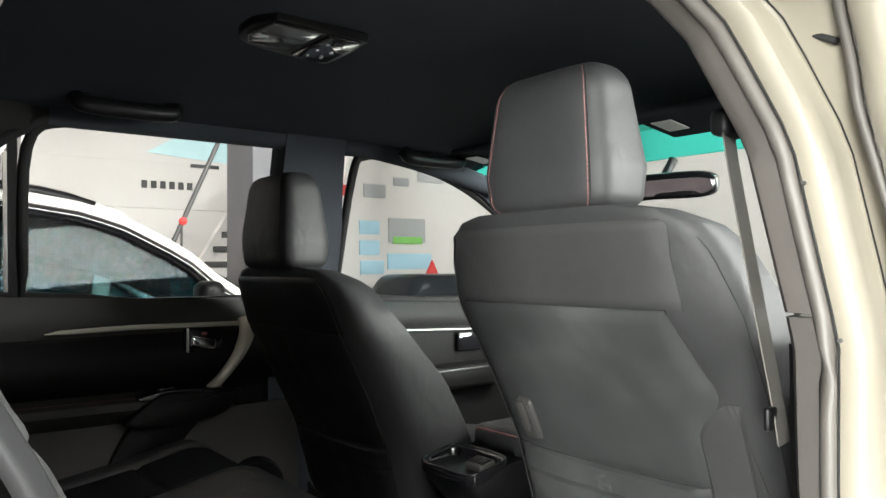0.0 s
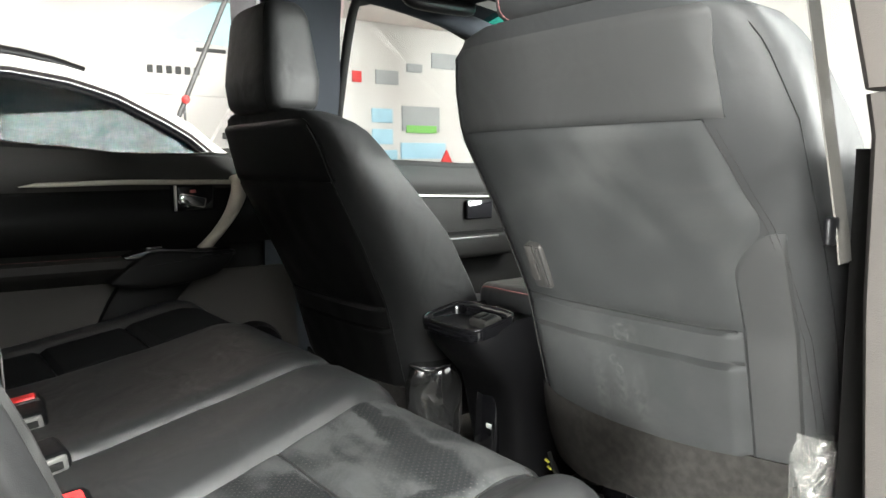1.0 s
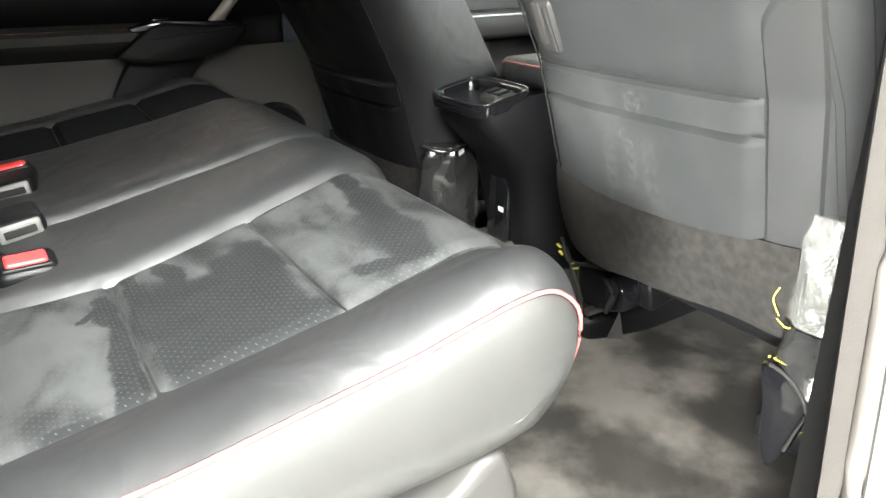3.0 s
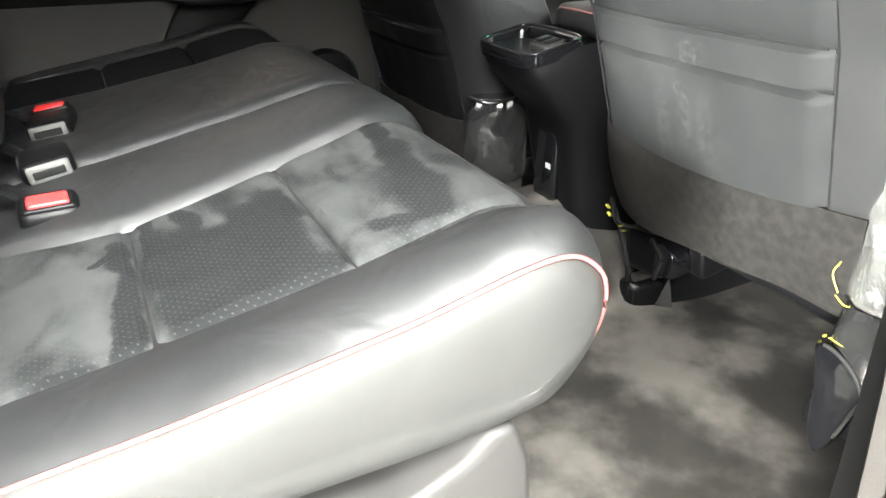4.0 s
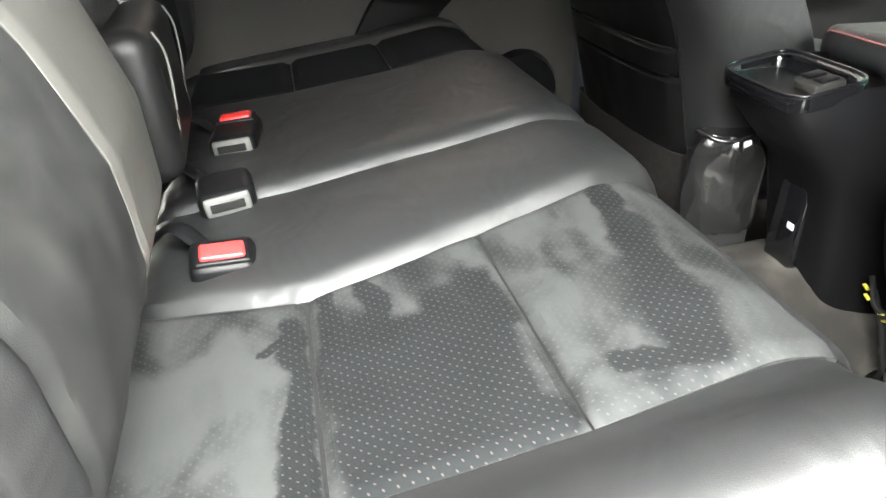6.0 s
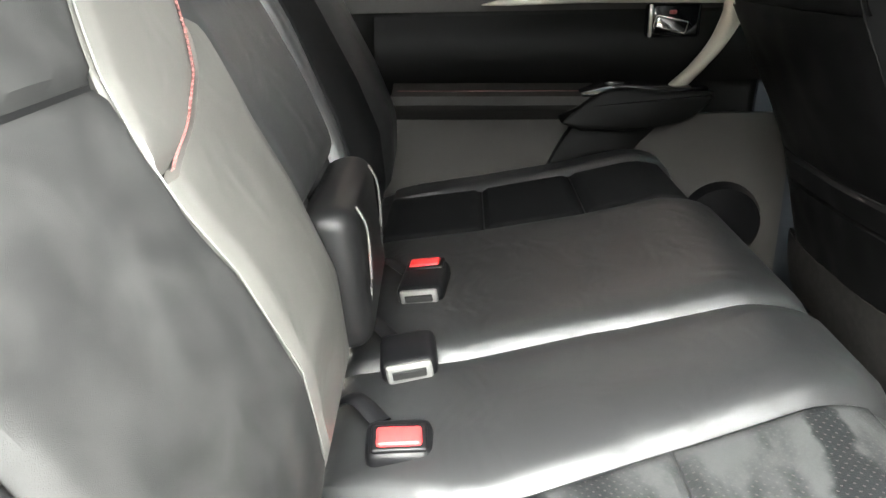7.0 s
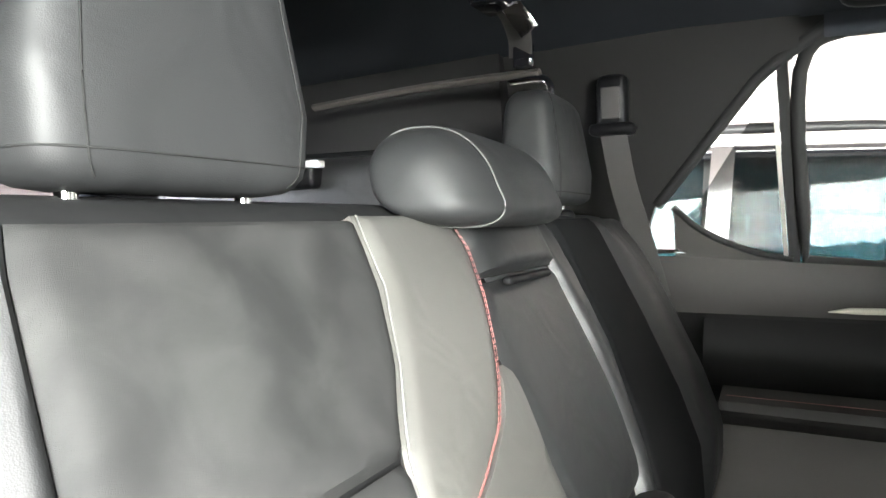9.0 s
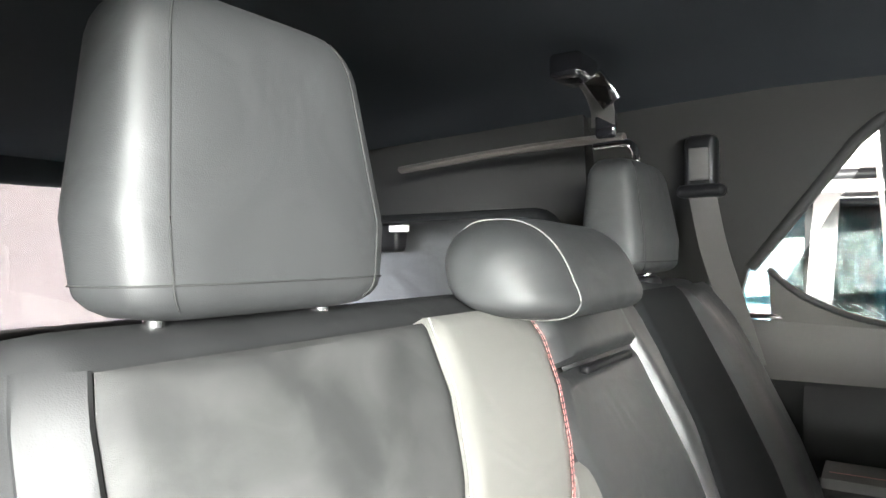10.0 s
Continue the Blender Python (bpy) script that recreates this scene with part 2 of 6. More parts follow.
GREY_PIPING = material("grey_piping", (0.1, 0.1, 0.095), 0.45)
CARPET = dusty("charcoal_carpet", (0.030, 0.0277, 0.0254), (0.12, 0.111, 0.101), 8.0, 0.42, 0.72, 0.95, stretch=1.0, swirl=0.0)
SKIRT = dusty("worn_felt_skirt", (0.0115, 0.0107, 0.0099), (0.0215, 0.02, 0.0184), 80.0, 0.25, 0.78, 0.95, stretch=1.0, swirl=0.0)
QUARTER = material("dark_quarter_trim", (0.013, 0.0128, 0.0125), 0.9, grain=0.4, scale=700, mottle=0.15, mscale=5, spec=0.1)
BLACK_PLASTIC = material("black_grained_plastic", (0.0045, 0.0045, 0.005), 0.38, grain=0.3, scale=900, mottle=0.15, mscale=8, spec=0.16)
GLOSS_BLACK = material("piano_black", (0.006, 0.006, 0.007), 0.08, coat=0.5, rvar=0.03)
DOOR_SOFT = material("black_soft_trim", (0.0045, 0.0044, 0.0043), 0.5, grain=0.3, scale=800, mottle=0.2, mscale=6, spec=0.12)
DOOR_GREY = material("charcoal_door_plastic", (0.028, 0.0265, 0.025), 0.6, grain=0.35, scale=900, mottle=0.15, mscale=6, spec=0.22)
# Lighter copy of the door plastic: light on the lower panel painted in.
LIT_LOWER_TRIM = material("lower_trim_painted_light", (0.042, 0.039, 0.036), 0.6, grain=0.35, scale=900, mottle=0.15, mscale=6, spec=0.2)
GREY_PLASTIC = material("grey_plastic", (0.024, 0.023, 0.022), 0.5, grain=0.2, scale=900, mottle=0.1, spec=0.3)
SILVER = material("satin_silver", (0.62, 0.59, 0.55), 0.3, metal=1.0, rvar=0.05)
SATIN = material("cream_satin_plastic", (0.42, 0.39, 0.33), 0.4, metal=0.15, rvar=0.05)
CHROME = material("chrome", (0.8, 0.8, 0.8), 0.08, metal=1.0, rvar=0.03)
STEEL = material("dark_steel", (0.12, 0.12, 0.12), 0.4, metal=0.8)
HEADLINER = material("black_headliner", (0.027, 0.0305, 0.036), 0.95, grain=0.6, scale=700, mottle=0.25, mscale=3, spec=0.1)
PILLAR = material("grey_pillar_trim", (0.045, 0.04, 0.036), 0.6, grain=0.3, scale=900, mottle=0.1)
PILLAR_DARK = material("dark_pillar_trim", (0.045, 0.0415, 0.0385), 0.6, grain=0.3, scale=900, mottle=0.1, spec=0.2)
LENS = material("clear_grey_lens", (0.10, 0.10, 0.105), 0.12, coat=0.4, rvar=0.03)
RUBBER = material("black_rubber", (0.010, 0.010, 0.010), 0.8, grain=0.2, scale=700, spec=0.2)
PAINT = material("cream_white_paint", (0.17, 0.156, 0.126), 0.25, coat=0.6, mottle=0.03, rvar=0.04)
BELT = material("grey_belt_webbing", (0.034, 0.032, 0.03), 0.75, grain=0.8, scale=1200, mottle=0.12)
BELT_BEIGE = material("beige_belt_webbing", (0.06, 0.056, 0.05), 0.75, grain=0.8, scale=1200, mottle=0.08)
BUCKLE_RED = material("red_buckle_plastic", (0.7, 0.03, 0.03), 0.35, mottle=0.05)
YELLOW = material("yellow_cable", (0.42, 0.38, 0.05), 0.5)


def clear_film(name):
    """Crinkled clear film: mostly see-through, with sharp folded glints."""
    m = bpy.data.materials.new(name)
    m.use_nodes = True
    n, l = links_of(m)
    n.remove(n["Principled BSDF"])
    tr, gl, df = n.new("ShaderNodeBsdfTransparent"), n.new("ShaderNodeBsdfGlossy"), n.new("ShaderNodeBsdfDiffuse")
    gl.inputs["Roughness"].default_value = 0.12
    df.inputs["Color"].default_value = (0.6, 0.6, 0.57, 1)
    co, nz, nz2, bp_ = n.new("ShaderNodeTexCoord"), n.new("ShaderNodeTexNoise"), n.new("ShaderNodeTexNoise"), n.new("ShaderNodeBump")
    nz.inputs["Scale"].default_value, nz.inputs["Distortion"].default_value = 26, 1.8
    nz2.inputs["Scale"].default_value, nz2.inputs["Distortion"].default_value = 24, 1.6
    l.new(co.outputs["Object"], nz.inputs["Vector"]); l.new(co.outputs["Object"], nz2.inputs["Vector"])
    bp_.inputs["Strength"].default_value, bp_.inputs["Distance"].default_value = 1.0, 0.01
    l.new(nz.outputs["Fac"], bp_.inputs["Height"]); l.new(bp_.outputs["Normal"], gl.inputs["Normal"])
    r = n.new("ShaderNodeMapRange")
    r.inputs["From Min"].default_value, r.inputs["From Max"].default_value, r.inputs["To Min"].default_value, r.inputs["To Max"].default_value = 0.36, 0.72, 0.16, 0.36
    l.new(nz2.outputs["Fac"], r.inputs["Value"])
    m1, m2 = n.new("ShaderNodeMixShader"), n.new("ShaderNodeMixShader")
    l.new(r.outputs["Result"], m1.inputs[0]); l.new(tr.outputs[0], m1.inputs[1]); l.new(df.outputs[0], m1.inputs[2])
    m2.inputs[0].default_value = 0.22
    l.new(m1.outputs[0], m2.inputs[1]); l.new(gl.outputs[0], m2.inputs[2])
    l.new(m2.outputs[0], n["Material Output"].inputs["Surface"])
    return m


FILM = clear_film("clear_plastic_film")
FILM_DARK = material("film_over_black", (0.02, 0.02, 0.02), 0.18, grain=1.0, scale=35, mottle=0.8, mscale=30, coat=0.8)
WHITE = material("white_label", (0.6, 0.6, 0.58), 0.5, mottle=0.05)
MIRROR = material("mirror_glass", (0.85, 0.82, 0.83), 0.01, metal=1.0, mottle=0.0, rvar=0.0)
PANE = glass("clear_pane", (0.9, 0.93, 0.92))
# Dimming of the overbright outside is put into these pane colours.
QUARTER_PANE = glass("dimmed_quarter_pane", (0.5, 0.505, 0.5), edge=0.2, face=0.01)
SIDE_PANE = glass("dimmed_side_pane", (0.75, 0.755, 0.75), edge=0.2, face=0.01)
WALL_WHITE = material("white_wall_paint", (0.7, 0.67, 0.655), 0.7, mottle=0.04, mscale=1.2)
WALL_PINK = material("warm_ceiling_paint", (0.74, 0.645, 0.61), 0.7, mottle=0.05, mscale=0.8)
TILE = material("glossy_floor_tile", (0.32, 0.315, 0.305), 0.12, mottle=0.06, mscale=1.5)
SUV_WHITE = material("pearl_white_paint", (0.6, 0.58, 0.55), 0.22, coat=0.7, mottle=0.03, rvar=0.03)
SUV_GLASS = material("dark_tinted_glass", (0.02, 0.024, 0.028), 0.06, mottle=0.1, spec=0.12, rvar=0.02)
TYRE = material("tyre_rubber", (0.02, 0.02, 0.02), 0.8, grain=0.3, scale=200)
COLUMN = material("grey_column_cladding", (0.1, 0.1, 0.11), 0.5, mottle=0.08)
POSTER_BLUE = material("light_blue_print", (0.42, 0.66, 0.8), 0.5, mottle=0.3, mscale=3)
POSTER_GREY = material("grey_print", (0.4, 0.41, 0.42), 0.5, mottle=0.2, mscale=4)
# Opaque pale blue; sky brightness beyond the upper window is painted in.
POSTER_CYAN = material("painted_sky_glazing", (0.55, 0.8, 0.85), 0.3, mottle=0.05)
SIGN_RED = material("red_print", (0.7, 0.05, 0.05), 0.5)
SIGN_DARK = material("dark_lettering", (0.05, 0.05, 0.05), 0.5)
GREEN = material("green_print", (0.25, 0.6, 0.15), 0.5)
TINTED = glass("tinted_car_glass", (0.29, 0.44, 0.47), edge=0.1, face=0.008)
# Rear glass colour dims the wall beyond and the light coming in.
REAR_TINT = glass("rear_glass", (0.40, 0.405, 0.43))
LAMP_GLOW = bpy.data.materials.new("lit_downlight")
LAMP_GLOW.use_nodes = True
LAMP_GLOW.node_tree.nodes["Principled BSDF"].inputs["Emission Color"].default_value = (1, 0.95, 0.88, 1)
LAMP_GLOW.node_tree.nodes["Principled BSDF"].inputs["Emission Strength"].default_value = 4.0
CYAN = glass("cyan_tinted_band", (0.3, 0.95, 0.88))


# ---- mesh helpers ----
def mesh_of(name, verts, faces, angle=40):
    me = bpy.data.meshes.new(name)
    me.from_pydata([tuple(map(float, v)) for v in verts], [], faces)
    me.validate()
    bm = bmesh.new()
    bm.from_mesh(me)
    bmesh.ops.remove_doubles(bm, verts=bm.verts, dist=1e-6)
    bmesh.ops.recalc_face_normals(bm, faces=bm.faces)
    bm.to_mesh(me)
    bm.free()
    me.shade_smooth()
    me.set_sharp_from_angle(angle=radians(angle))
    return me


def thing(name, label, category, at=(0, 0, 0), group="", kind=""):
    ob = new(name)
    ob.location = at
    ob.empty_display_size = 0.05
    return tagged(ob, label, category, group, kind)


def part(name, me, mat, parent=None, label=""):
    """One mesh object; its vertices are in world metres, laid under its parent."""
    ob = new(name, me)
    me.materials.clear()
    me.materials.append(mat)
    if parent is not None:
        ob.parent = parent
        p = Vector(parent.location)
        q = parent.parent
        while q is not None:
            p += Vector(q.location)
            q = q.parent
        me.transform(Matrix.Translation(-p))
    if label:
        ob["label"] = label
    return ob


def solo(name, me, mat, label, category, group="", kind=""):
    ob = part(name, me, mat)
    return tagged(ob, label, category, group, kind)


def grid(P, wrap=False, cap=True, name="m", angle=40):
    """Skin over rows of points, rows wrapped into loops and ends capped where asked."""
    P = np.asarray(P, float)
    n, m = P.shape[:2]
    f = []
    for i in range(n - 1):
        for j in range(m if wrap else m - 1):
            k = (j + 1) % m
            f.append((i * m + j, i * m + k, (i + 1) * m + k, (i + 1) * m + j))
    if wrap and cap:
        f.append(tuple(range(m)))
        f.append(tuple((n - 1) * m + j for j in range(m)))
    return mesh_of(name, P.reshape(-1, 3), f, angle)


def slab(P, thick, name="m", angle=40):
    """A sheet of points with thickness along its own normals."""
    P = np.asarray(P, float)
    du, dv = np.gradient(P, axis=0), np.gradient(P, axis=1)
    N = np.cross(du, dv)
    N /= np.linalg.norm(N, axis=2)[..., None] + 1e-12
    Q = P - N * thick
    n, m = P.shape[:2]
    f = []
    for i in range(n - 1):
        for j in range(m - 1):
            a, b, c, d = i * m + j, i * m + j + 1, (i + 1) * m + j + 1, (i + 1) * m + j
            f += [(a, b, c, d), (n * m + d, n * m + c, n * m + b, n * m + a)]
    rim = [j for j in range(m)] + [i * m + m - 1 for i in range(1, n)] + [(n - 1) * m + j for j in range(m - 2, -1, -1)] + [i * m for i in range(n - 2, 0, -1)]
    for a, b in zip(rim, rim[1:] + rim[:1]):
        f.append((a, n * m + a, n * m + b, b))
    return mesh_of(name, np.concatenate([P.reshape(-1, 3), Q.reshape(-1, 3)]), f, angle)


def panel(S, U, V, h=0.006, sink=0.004, n=26, m=26, soft=0.12, wrinkle=0.0, out=1.0):
    """A padded panel on the surface S(u, v): U(b) gives the u range at b in 0..1, V(a) the v range."""
    P = np.zeros((n, m, 3))
    for i in range(n):
        a = i / (n - 1)
        for j in range(m):
            b = j / (m - 1)
            v0, v1 = V(b)
            v = v0 + (v1 - v0) * a
            u0, u1 = U(v)
            u = u0 + (u1 - u0) * b
            p = Vector(S(u, v))
            e = 1e-3
            nrm = (Vector(S(u + e, v)) - p).cross(Vector(S(u, v + e)) - p).normalized() * out
            k = min(a, 1 - a, b, 1 - b) / soft
            k = 1.0 if k >= 1 else math.sqrt(max(0.0, 1 - (1 - k) ** 2))
            off = -sink + (h + sink) * k
            if wrinkle:
                off += wrinkle * k * noise.noise(p * 22.0)
            P[i, j] = p + nrm * off
    if out < 0:
        P = P[:, ::-1]
    return slab(P, -0.008 - sink)


def tube(pts, r, n=8, closed=False, flat=1.0):
    """A round tube along points (flat: its second radius as a share)."""
    pts = [Vector(p) for p in pts]
    rows = []
    up = Vector((0, 0, 1))
    for i, p in enumerate(pts):
        a = pts[i - 1] if i or closed else p
        b = pts[(i + 1) % len(pts)] if i < len(pts) - 1 or closed else p
        d = (b - a).normalized()
        s = d.cross(up)
        if s.length < 0.05:
            s = d.cross(Vector((0, 1, 0)))
        s.normalize()
        t = s.cross(d)
        rows.append([p + s * (r * math.cos(k * math.tau / n)) + t * (r * flat * math.sin(k * math.tau / n)) for k in range(n)])
    if closed:
        rows.append(rows[0])
    return grid(rows, wrap=True, cap=not closed, angle=60)


def spline(pts, n=24):
    """Points along a smooth curve through pts."""
    pts = [Vector(p) for p in pts]
    ext = [pts[0] * 2 - pts[1]] + pts + [pts[-1] * 2 - pts[-2]]
    out = []
    for i in range(len(pts) - 1):
        a, b, c, d = ext[i:i + 4]
        for k in range(n):
            t = k / n
            out.append(0.5 * ((2 * b) + (c - a) * t + (2 * a - 5 * b + 4 * c - d) * t * t + (3 * b - a - 3 * c + d) * t ** 3))
    return out + [pts[-1]]


def box(cx, cy, cz, sx, sy, sz, bevel=0.004, seg=2, rot=None, taper=None):
    """A box with rounded edges; taper: the share of its top in x and y."""
    bm = bmesh.new()
    bmesh.ops.create_cube(bm, size=1.0)
    for v in bm.verts:
        k = (taper if taper and v.co.z > 0 else (1, 1))
        v.co = Vector((v.co.x * sx * k[0], v.co.y * sy * k[1], v.co.z * sz))
    if bevel:
        bmesh.ops.bevel(bm, geom=bm.edges[:], offset=bevel, segments=seg, profile=0.5, affect="EDGES")
    m = Matrix.Translation((cx, cy, cz))
    if rot:
        m = m @ Euler([radians(a) for a in rot]).to_matrix().to_4x4()
    bmesh.ops.transform(bm, matrix=m, verts=bm.verts)
    me = bpy.data.meshes.new("m")
    bm.to_mesh(me)
    bm.free()
    me.shade_smooth()
    me.set_sharp_from_angle(angle=radians(50))
    return me


def prism(poly, axis, a, b, bevel=0.0):
    """A flat outline given in the two other axes, thick from a to b along axis."""
    def at(p, w):
        return {"x": (w, p[0], p[1]), "y": (p[0], w, p[1]), "z": (p[0], p[1], w)}[axis]
    bm = bmesh.new()
    va = [bm.verts.new(at(p, a)) for p in poly]
    vb = [bm.verts.new(at(p, b)) for p in poly]
    bm.faces.new(va)
    bm.faces.new(vb[::-1])
    for i in range(len(poly)):
        j = (i + 1) % len(poly)
        bm.faces.new((va[i], vb[i], vb[j], va[j]))
    bmesh.ops.recalc_face_normals(bm, faces=bm.faces)
    if bevel:
        bmesh.ops.bevel(bm, geom=bm.edges[:], offset=bevel, segments=2, profile=0.5, affect="EDGES")
    me = bpy.data.meshes.new("m")
    bm.to_mesh(me)
    bm.free()
    me.shade_smooth()
    me.set_sharp_from_angle(angle=radians(45))
    return me


def merged(*meshes):
    bm = bmesh.new()
    for me in meshes:
        bm.from_mesh(me)
    me = bpy.data.meshes.new("m")
    bm.to_mesh(me)
    bm.free()
    me.set_sharp_from_angle(angle=radians(45))
    return me


def turned(me, m):
    me.transform(m)
    return me


def lathe(profile, at, axis="z", n=24):
    """Turned form: (radius, height) pairs round an axis through at."""
    rows = []
    for r, h in profile:
        row = []
        for k in range(n):
            c, s = r * math.cos(k * math.tau / n), r * math.sin(k * math.tau / n)
            row.append(Vector(at) + Vector({"z": (c, s, h), "x": (h, c, s), "y": (c, h, s)}[axis]))
        rows.append(row)
    return grid(rows, wrap=True, cap=True)


def stitches(path, r, step=0.0075, gap=0.3):
    """A row of single thread stitches along a path."""
    path = [Vector(p) for p in path]
    run = [0.0]
    for p, q in zip(path, path[1:]):
        run.append(run[-1] + (q - p).length)

    def at(s):
        return Vector([float(np.interp(s, run, [p[k] for p in path])) for k in range(3)])
    pieces = []
    s = 0.0
    while s + step < run[-1]:
        p, q = at(s), at(s + step * (1 - gap))
        pieces.append(tube([p, p.lerp(q, 0.2), p.lerp(q, 0.8), q], r, 5))
        s += step
    return merged(*pieces)


def lerp(v, xs, ys):
    return float(np.interp(v, xs, ys))


# ---- the showroom round the car ----
GROUND = 0.1


def showroom():
    floor = solo("floor", box(-0.5, 1.5, GROUND - 0.05, 17, 23, 0.1, 0), TILE, "glossy pale showroom floor tiles", "floor", kind="structure")
    solo("ceiling", box(-0.5, 1.5, 4.45, 17, 23, 0.2, 0), WALL_PINK, "warm white showroom ceiling", "ceiling", kind="structure")
    solo("wall_west", box(-9.1, 1.5, 2.25, 0.2, 23, 4.3, 0), WALL_WHITE, "white showroom wall", "wall", kind="structure")
    solo("wall_north", box(-0.5, 13.1, 2.25, 17.4, 0.2, 4.3, 0), WALL_WHITE, "white showroom end wall", "wall", kind="structure")
    solo("wall_east", box(8.1, 1.5, 0.22, 0.2, 23, 0.24, 0), WALL_WHITE, "low white kerb wall under the glazed front", "wall", kind="structure")
    # An assumed shop front, added out of view on the near side.
    front = thing("window_front", "assumed glazed shop front in dark frames, out of view", "window", (8.05, 1.5, 0.34), kind="structure")
    for y in np.linspace(-9.9, 12.9, 9):
        part("mullion", box(8.1, y, 2.34, 0.08, 0.08, 4.0, 0.004), SIGN_DARK, front)
    part("pane", box(8.1, 1.5, 2.34, 0.01, 22.8, 4.0, 0), PANE, front).visible_shadow = False
    solo("wall_south", box(-0.5, -10.1, 2.25, 17.4, 0.2, 4.3, 0), WALL_PINK, "warm white showroom back wall", "wall", kind="structure")


showroom()


# ---- the car's shell ----
def roof_z(x, y):
    return 1.885 - 0.045 * (abs(x) / 0.64) ** 3 - 0.05 * max(0.0, -y + 0.2) - 0.12 * max(0.0, y - 1.25) ** 2 * 2


def wall_x(z):
    """Half width of the cabin's side at a height above the belt."""
    return 0.755 - 0.115 * max(0.0, z - 1.45) / 0.38


def shell():
    P = [[(x, y, roof_z(x, y)) for x in np.linspace(-0.665, 0.665, 41)] for y in np.linspace(-1.35, 1.62, 45)]
    solo("ceiling_headliner", slab(P, 0.03), HEADLINER, "black fabric headliner of the cabin roof", "headliner", kind="structure")
    P = [[(x, y, roof_z(x, y) + 0.05) for x in np.linspace(-0.72, 0.72, 21)] for y in np.linspace(-1.4, 1.65, 25)]
    solo("ceiling_roof_skin", slab(P, 0.01), PAINT, "cream white roof skin", "roof", kind="structure")
    P = [[(x, y, 0.70 + 0.012 * noise.noise(Vector((x * 5, y * 5, 0))) + 0.16 * math.exp(-((x / 0.112) ** 4))) for x in np.linspace(-0.76, 0.76, 77)] for y in np.linspace(-1.3, 2.3, 90)]
    solo("floor_carpet", slab(P, 0.02), CARPET, "worn charcoal carpet on the cabin floor", "carpet", kind="structure")


shell()


# ---- front seats ----
def fsb(z):
    return lerp(z, [0.86, 1.04, 1.21, 1.33, 1.45, 1.58, 1.66], [1.058, 1.038, 0.995, 0.942, 0.880, 0.845, 0.825])


def front_seat(name, label, cx, dy, dz, side, smooth, scuffed, pocket):
    seat = thing(name, label, "car seat", (cx, 1.2 + dy, 0.75))

    def half(z):
        return lerp(z, [0.9, 1.04, 1.2, 1.35, 1.45, 1.52, 1.555, 1.575, 1.583], [0.235, 0.246, 0.252, 0.262, 0.270, 0.254, 0.232, 0.19, 0.14])

    def deep(z):
        return lerp(z, [0.9, 1.04, 1.25, 1.45, 1.54, 1.57, 1.583], [0.09, 0.095, 0.09, 0.074, 0.06, 0.042, 0.02])

    def back(u, z):
        """Rear face of the backrest; u runs from -1 to 1 across it."""
        a, b = half(z), deep(z)
        k = min(1.0, abs(u))
        return Vector((cx + u * a, fsb(z) + dy + b - b * (1 - k ** 2.9) ** (1 / 2.9), z + dz))

    def loop(z):
        a, b = half(z), deep(z)
        row = []
        for k in range(56):
            t = k * math.tau / 56
            c, s = math.cos(t), math.sin(t)
            x = math.copysign(abs(c) ** (2 / 2.9), c) * a
            y = math.copysign(abs(s) ** (2 / 2.9), s) * b
            if s > 0.2:
                y += lerp(z, [1.0, 1.1, 1.35, 1.5, 1.58], [0.05, 0.09, 0.08, 0.03, 0.008]) * (abs(x) / a) ** 3
            row.append((cx + x, fsb(z) + dy + b + 0.004 + y, z + dz))
        return row
    zs = [1.02, 1.03] + list(np.linspace(1.045, 1.54, 20)) + [1.555, 1.567, 1.575, 1.580, 1.583]
    part("backrest", grid([loop(z) for z in zs], wrap=True), MATT_LEATHER, seat)
    flip = side
    hip = lambda v: lerp(v, [1.45, 1.52, 1.57], [0.74, 0.77, 0.88])
    part("upper_back_panel", panel(back, lambda v: (-0.84, hip(v)) if flip > 0 else (-hip(v), 0.84), lambda b: (1.452, 1.562), 0.003, 0.001, 18, 30, 0.08), smooth, seat, "smooth black upper back panel")
    rim = lambda v: lerp(v, [1.205, 1.285, 1.305, 1.322, 1.335, 1.35, 1.375, 1.415, 1.45], [0.645, 0.665, 0.70, 0.76, 0.79, 0.795, 0.752, 0.702, 0.652])
    u1 = 0.645 if flip > 0 else 0.80
    u0 = -0.80 if flip > 0 else -0.645
    part("middle_back_panel", panel(back, lambda v: (-0.80 if flip > 0 else -rim(v), rim(v) if flip > 0 else 0.80), lambda b: (1.205, 1.450), 0.004, 0.002, 26, 30, 0.05, 0.002), scuffed, seat, "black back panel")
    part("map_pocket", panel(back, lambda v: (u0, u1), lambda t: (1.045 - 0.012 * math.sin(t * 3.1), 1.168), 0.006, 0.004, 22, 30, 0.05, 0.002), pocket, seat, "black map pocket")
    part("pocket_hem", panel(back, lambda v: (u0, u1), lambda t: (1.1685, 1.211), 0.009, 0.001, 10, 30, 0.10, 0.0015), pocket, seat, "folded pocket hem")
    part("hem_stitching", tube([back(u0 + (u1 - u0) * (0.02 + 0.96 * k / 20), 1.172) + Vector((0, -0.0085, 0)) for k in range(21)], 0.0006, 6), STITCH, seat)
    part("pocket_lip", tube([back(u0 + (u1 - u0) * (0.01 + 0.98 * k / 20), 1.2115) + Vector((0, -0.0035, 0)) for k in range(21)], 0.0014, 6), SEAM, seat)
    s0, s1 = (0.652, 0.875) if flip > 0 else (-0.875, -0.652)
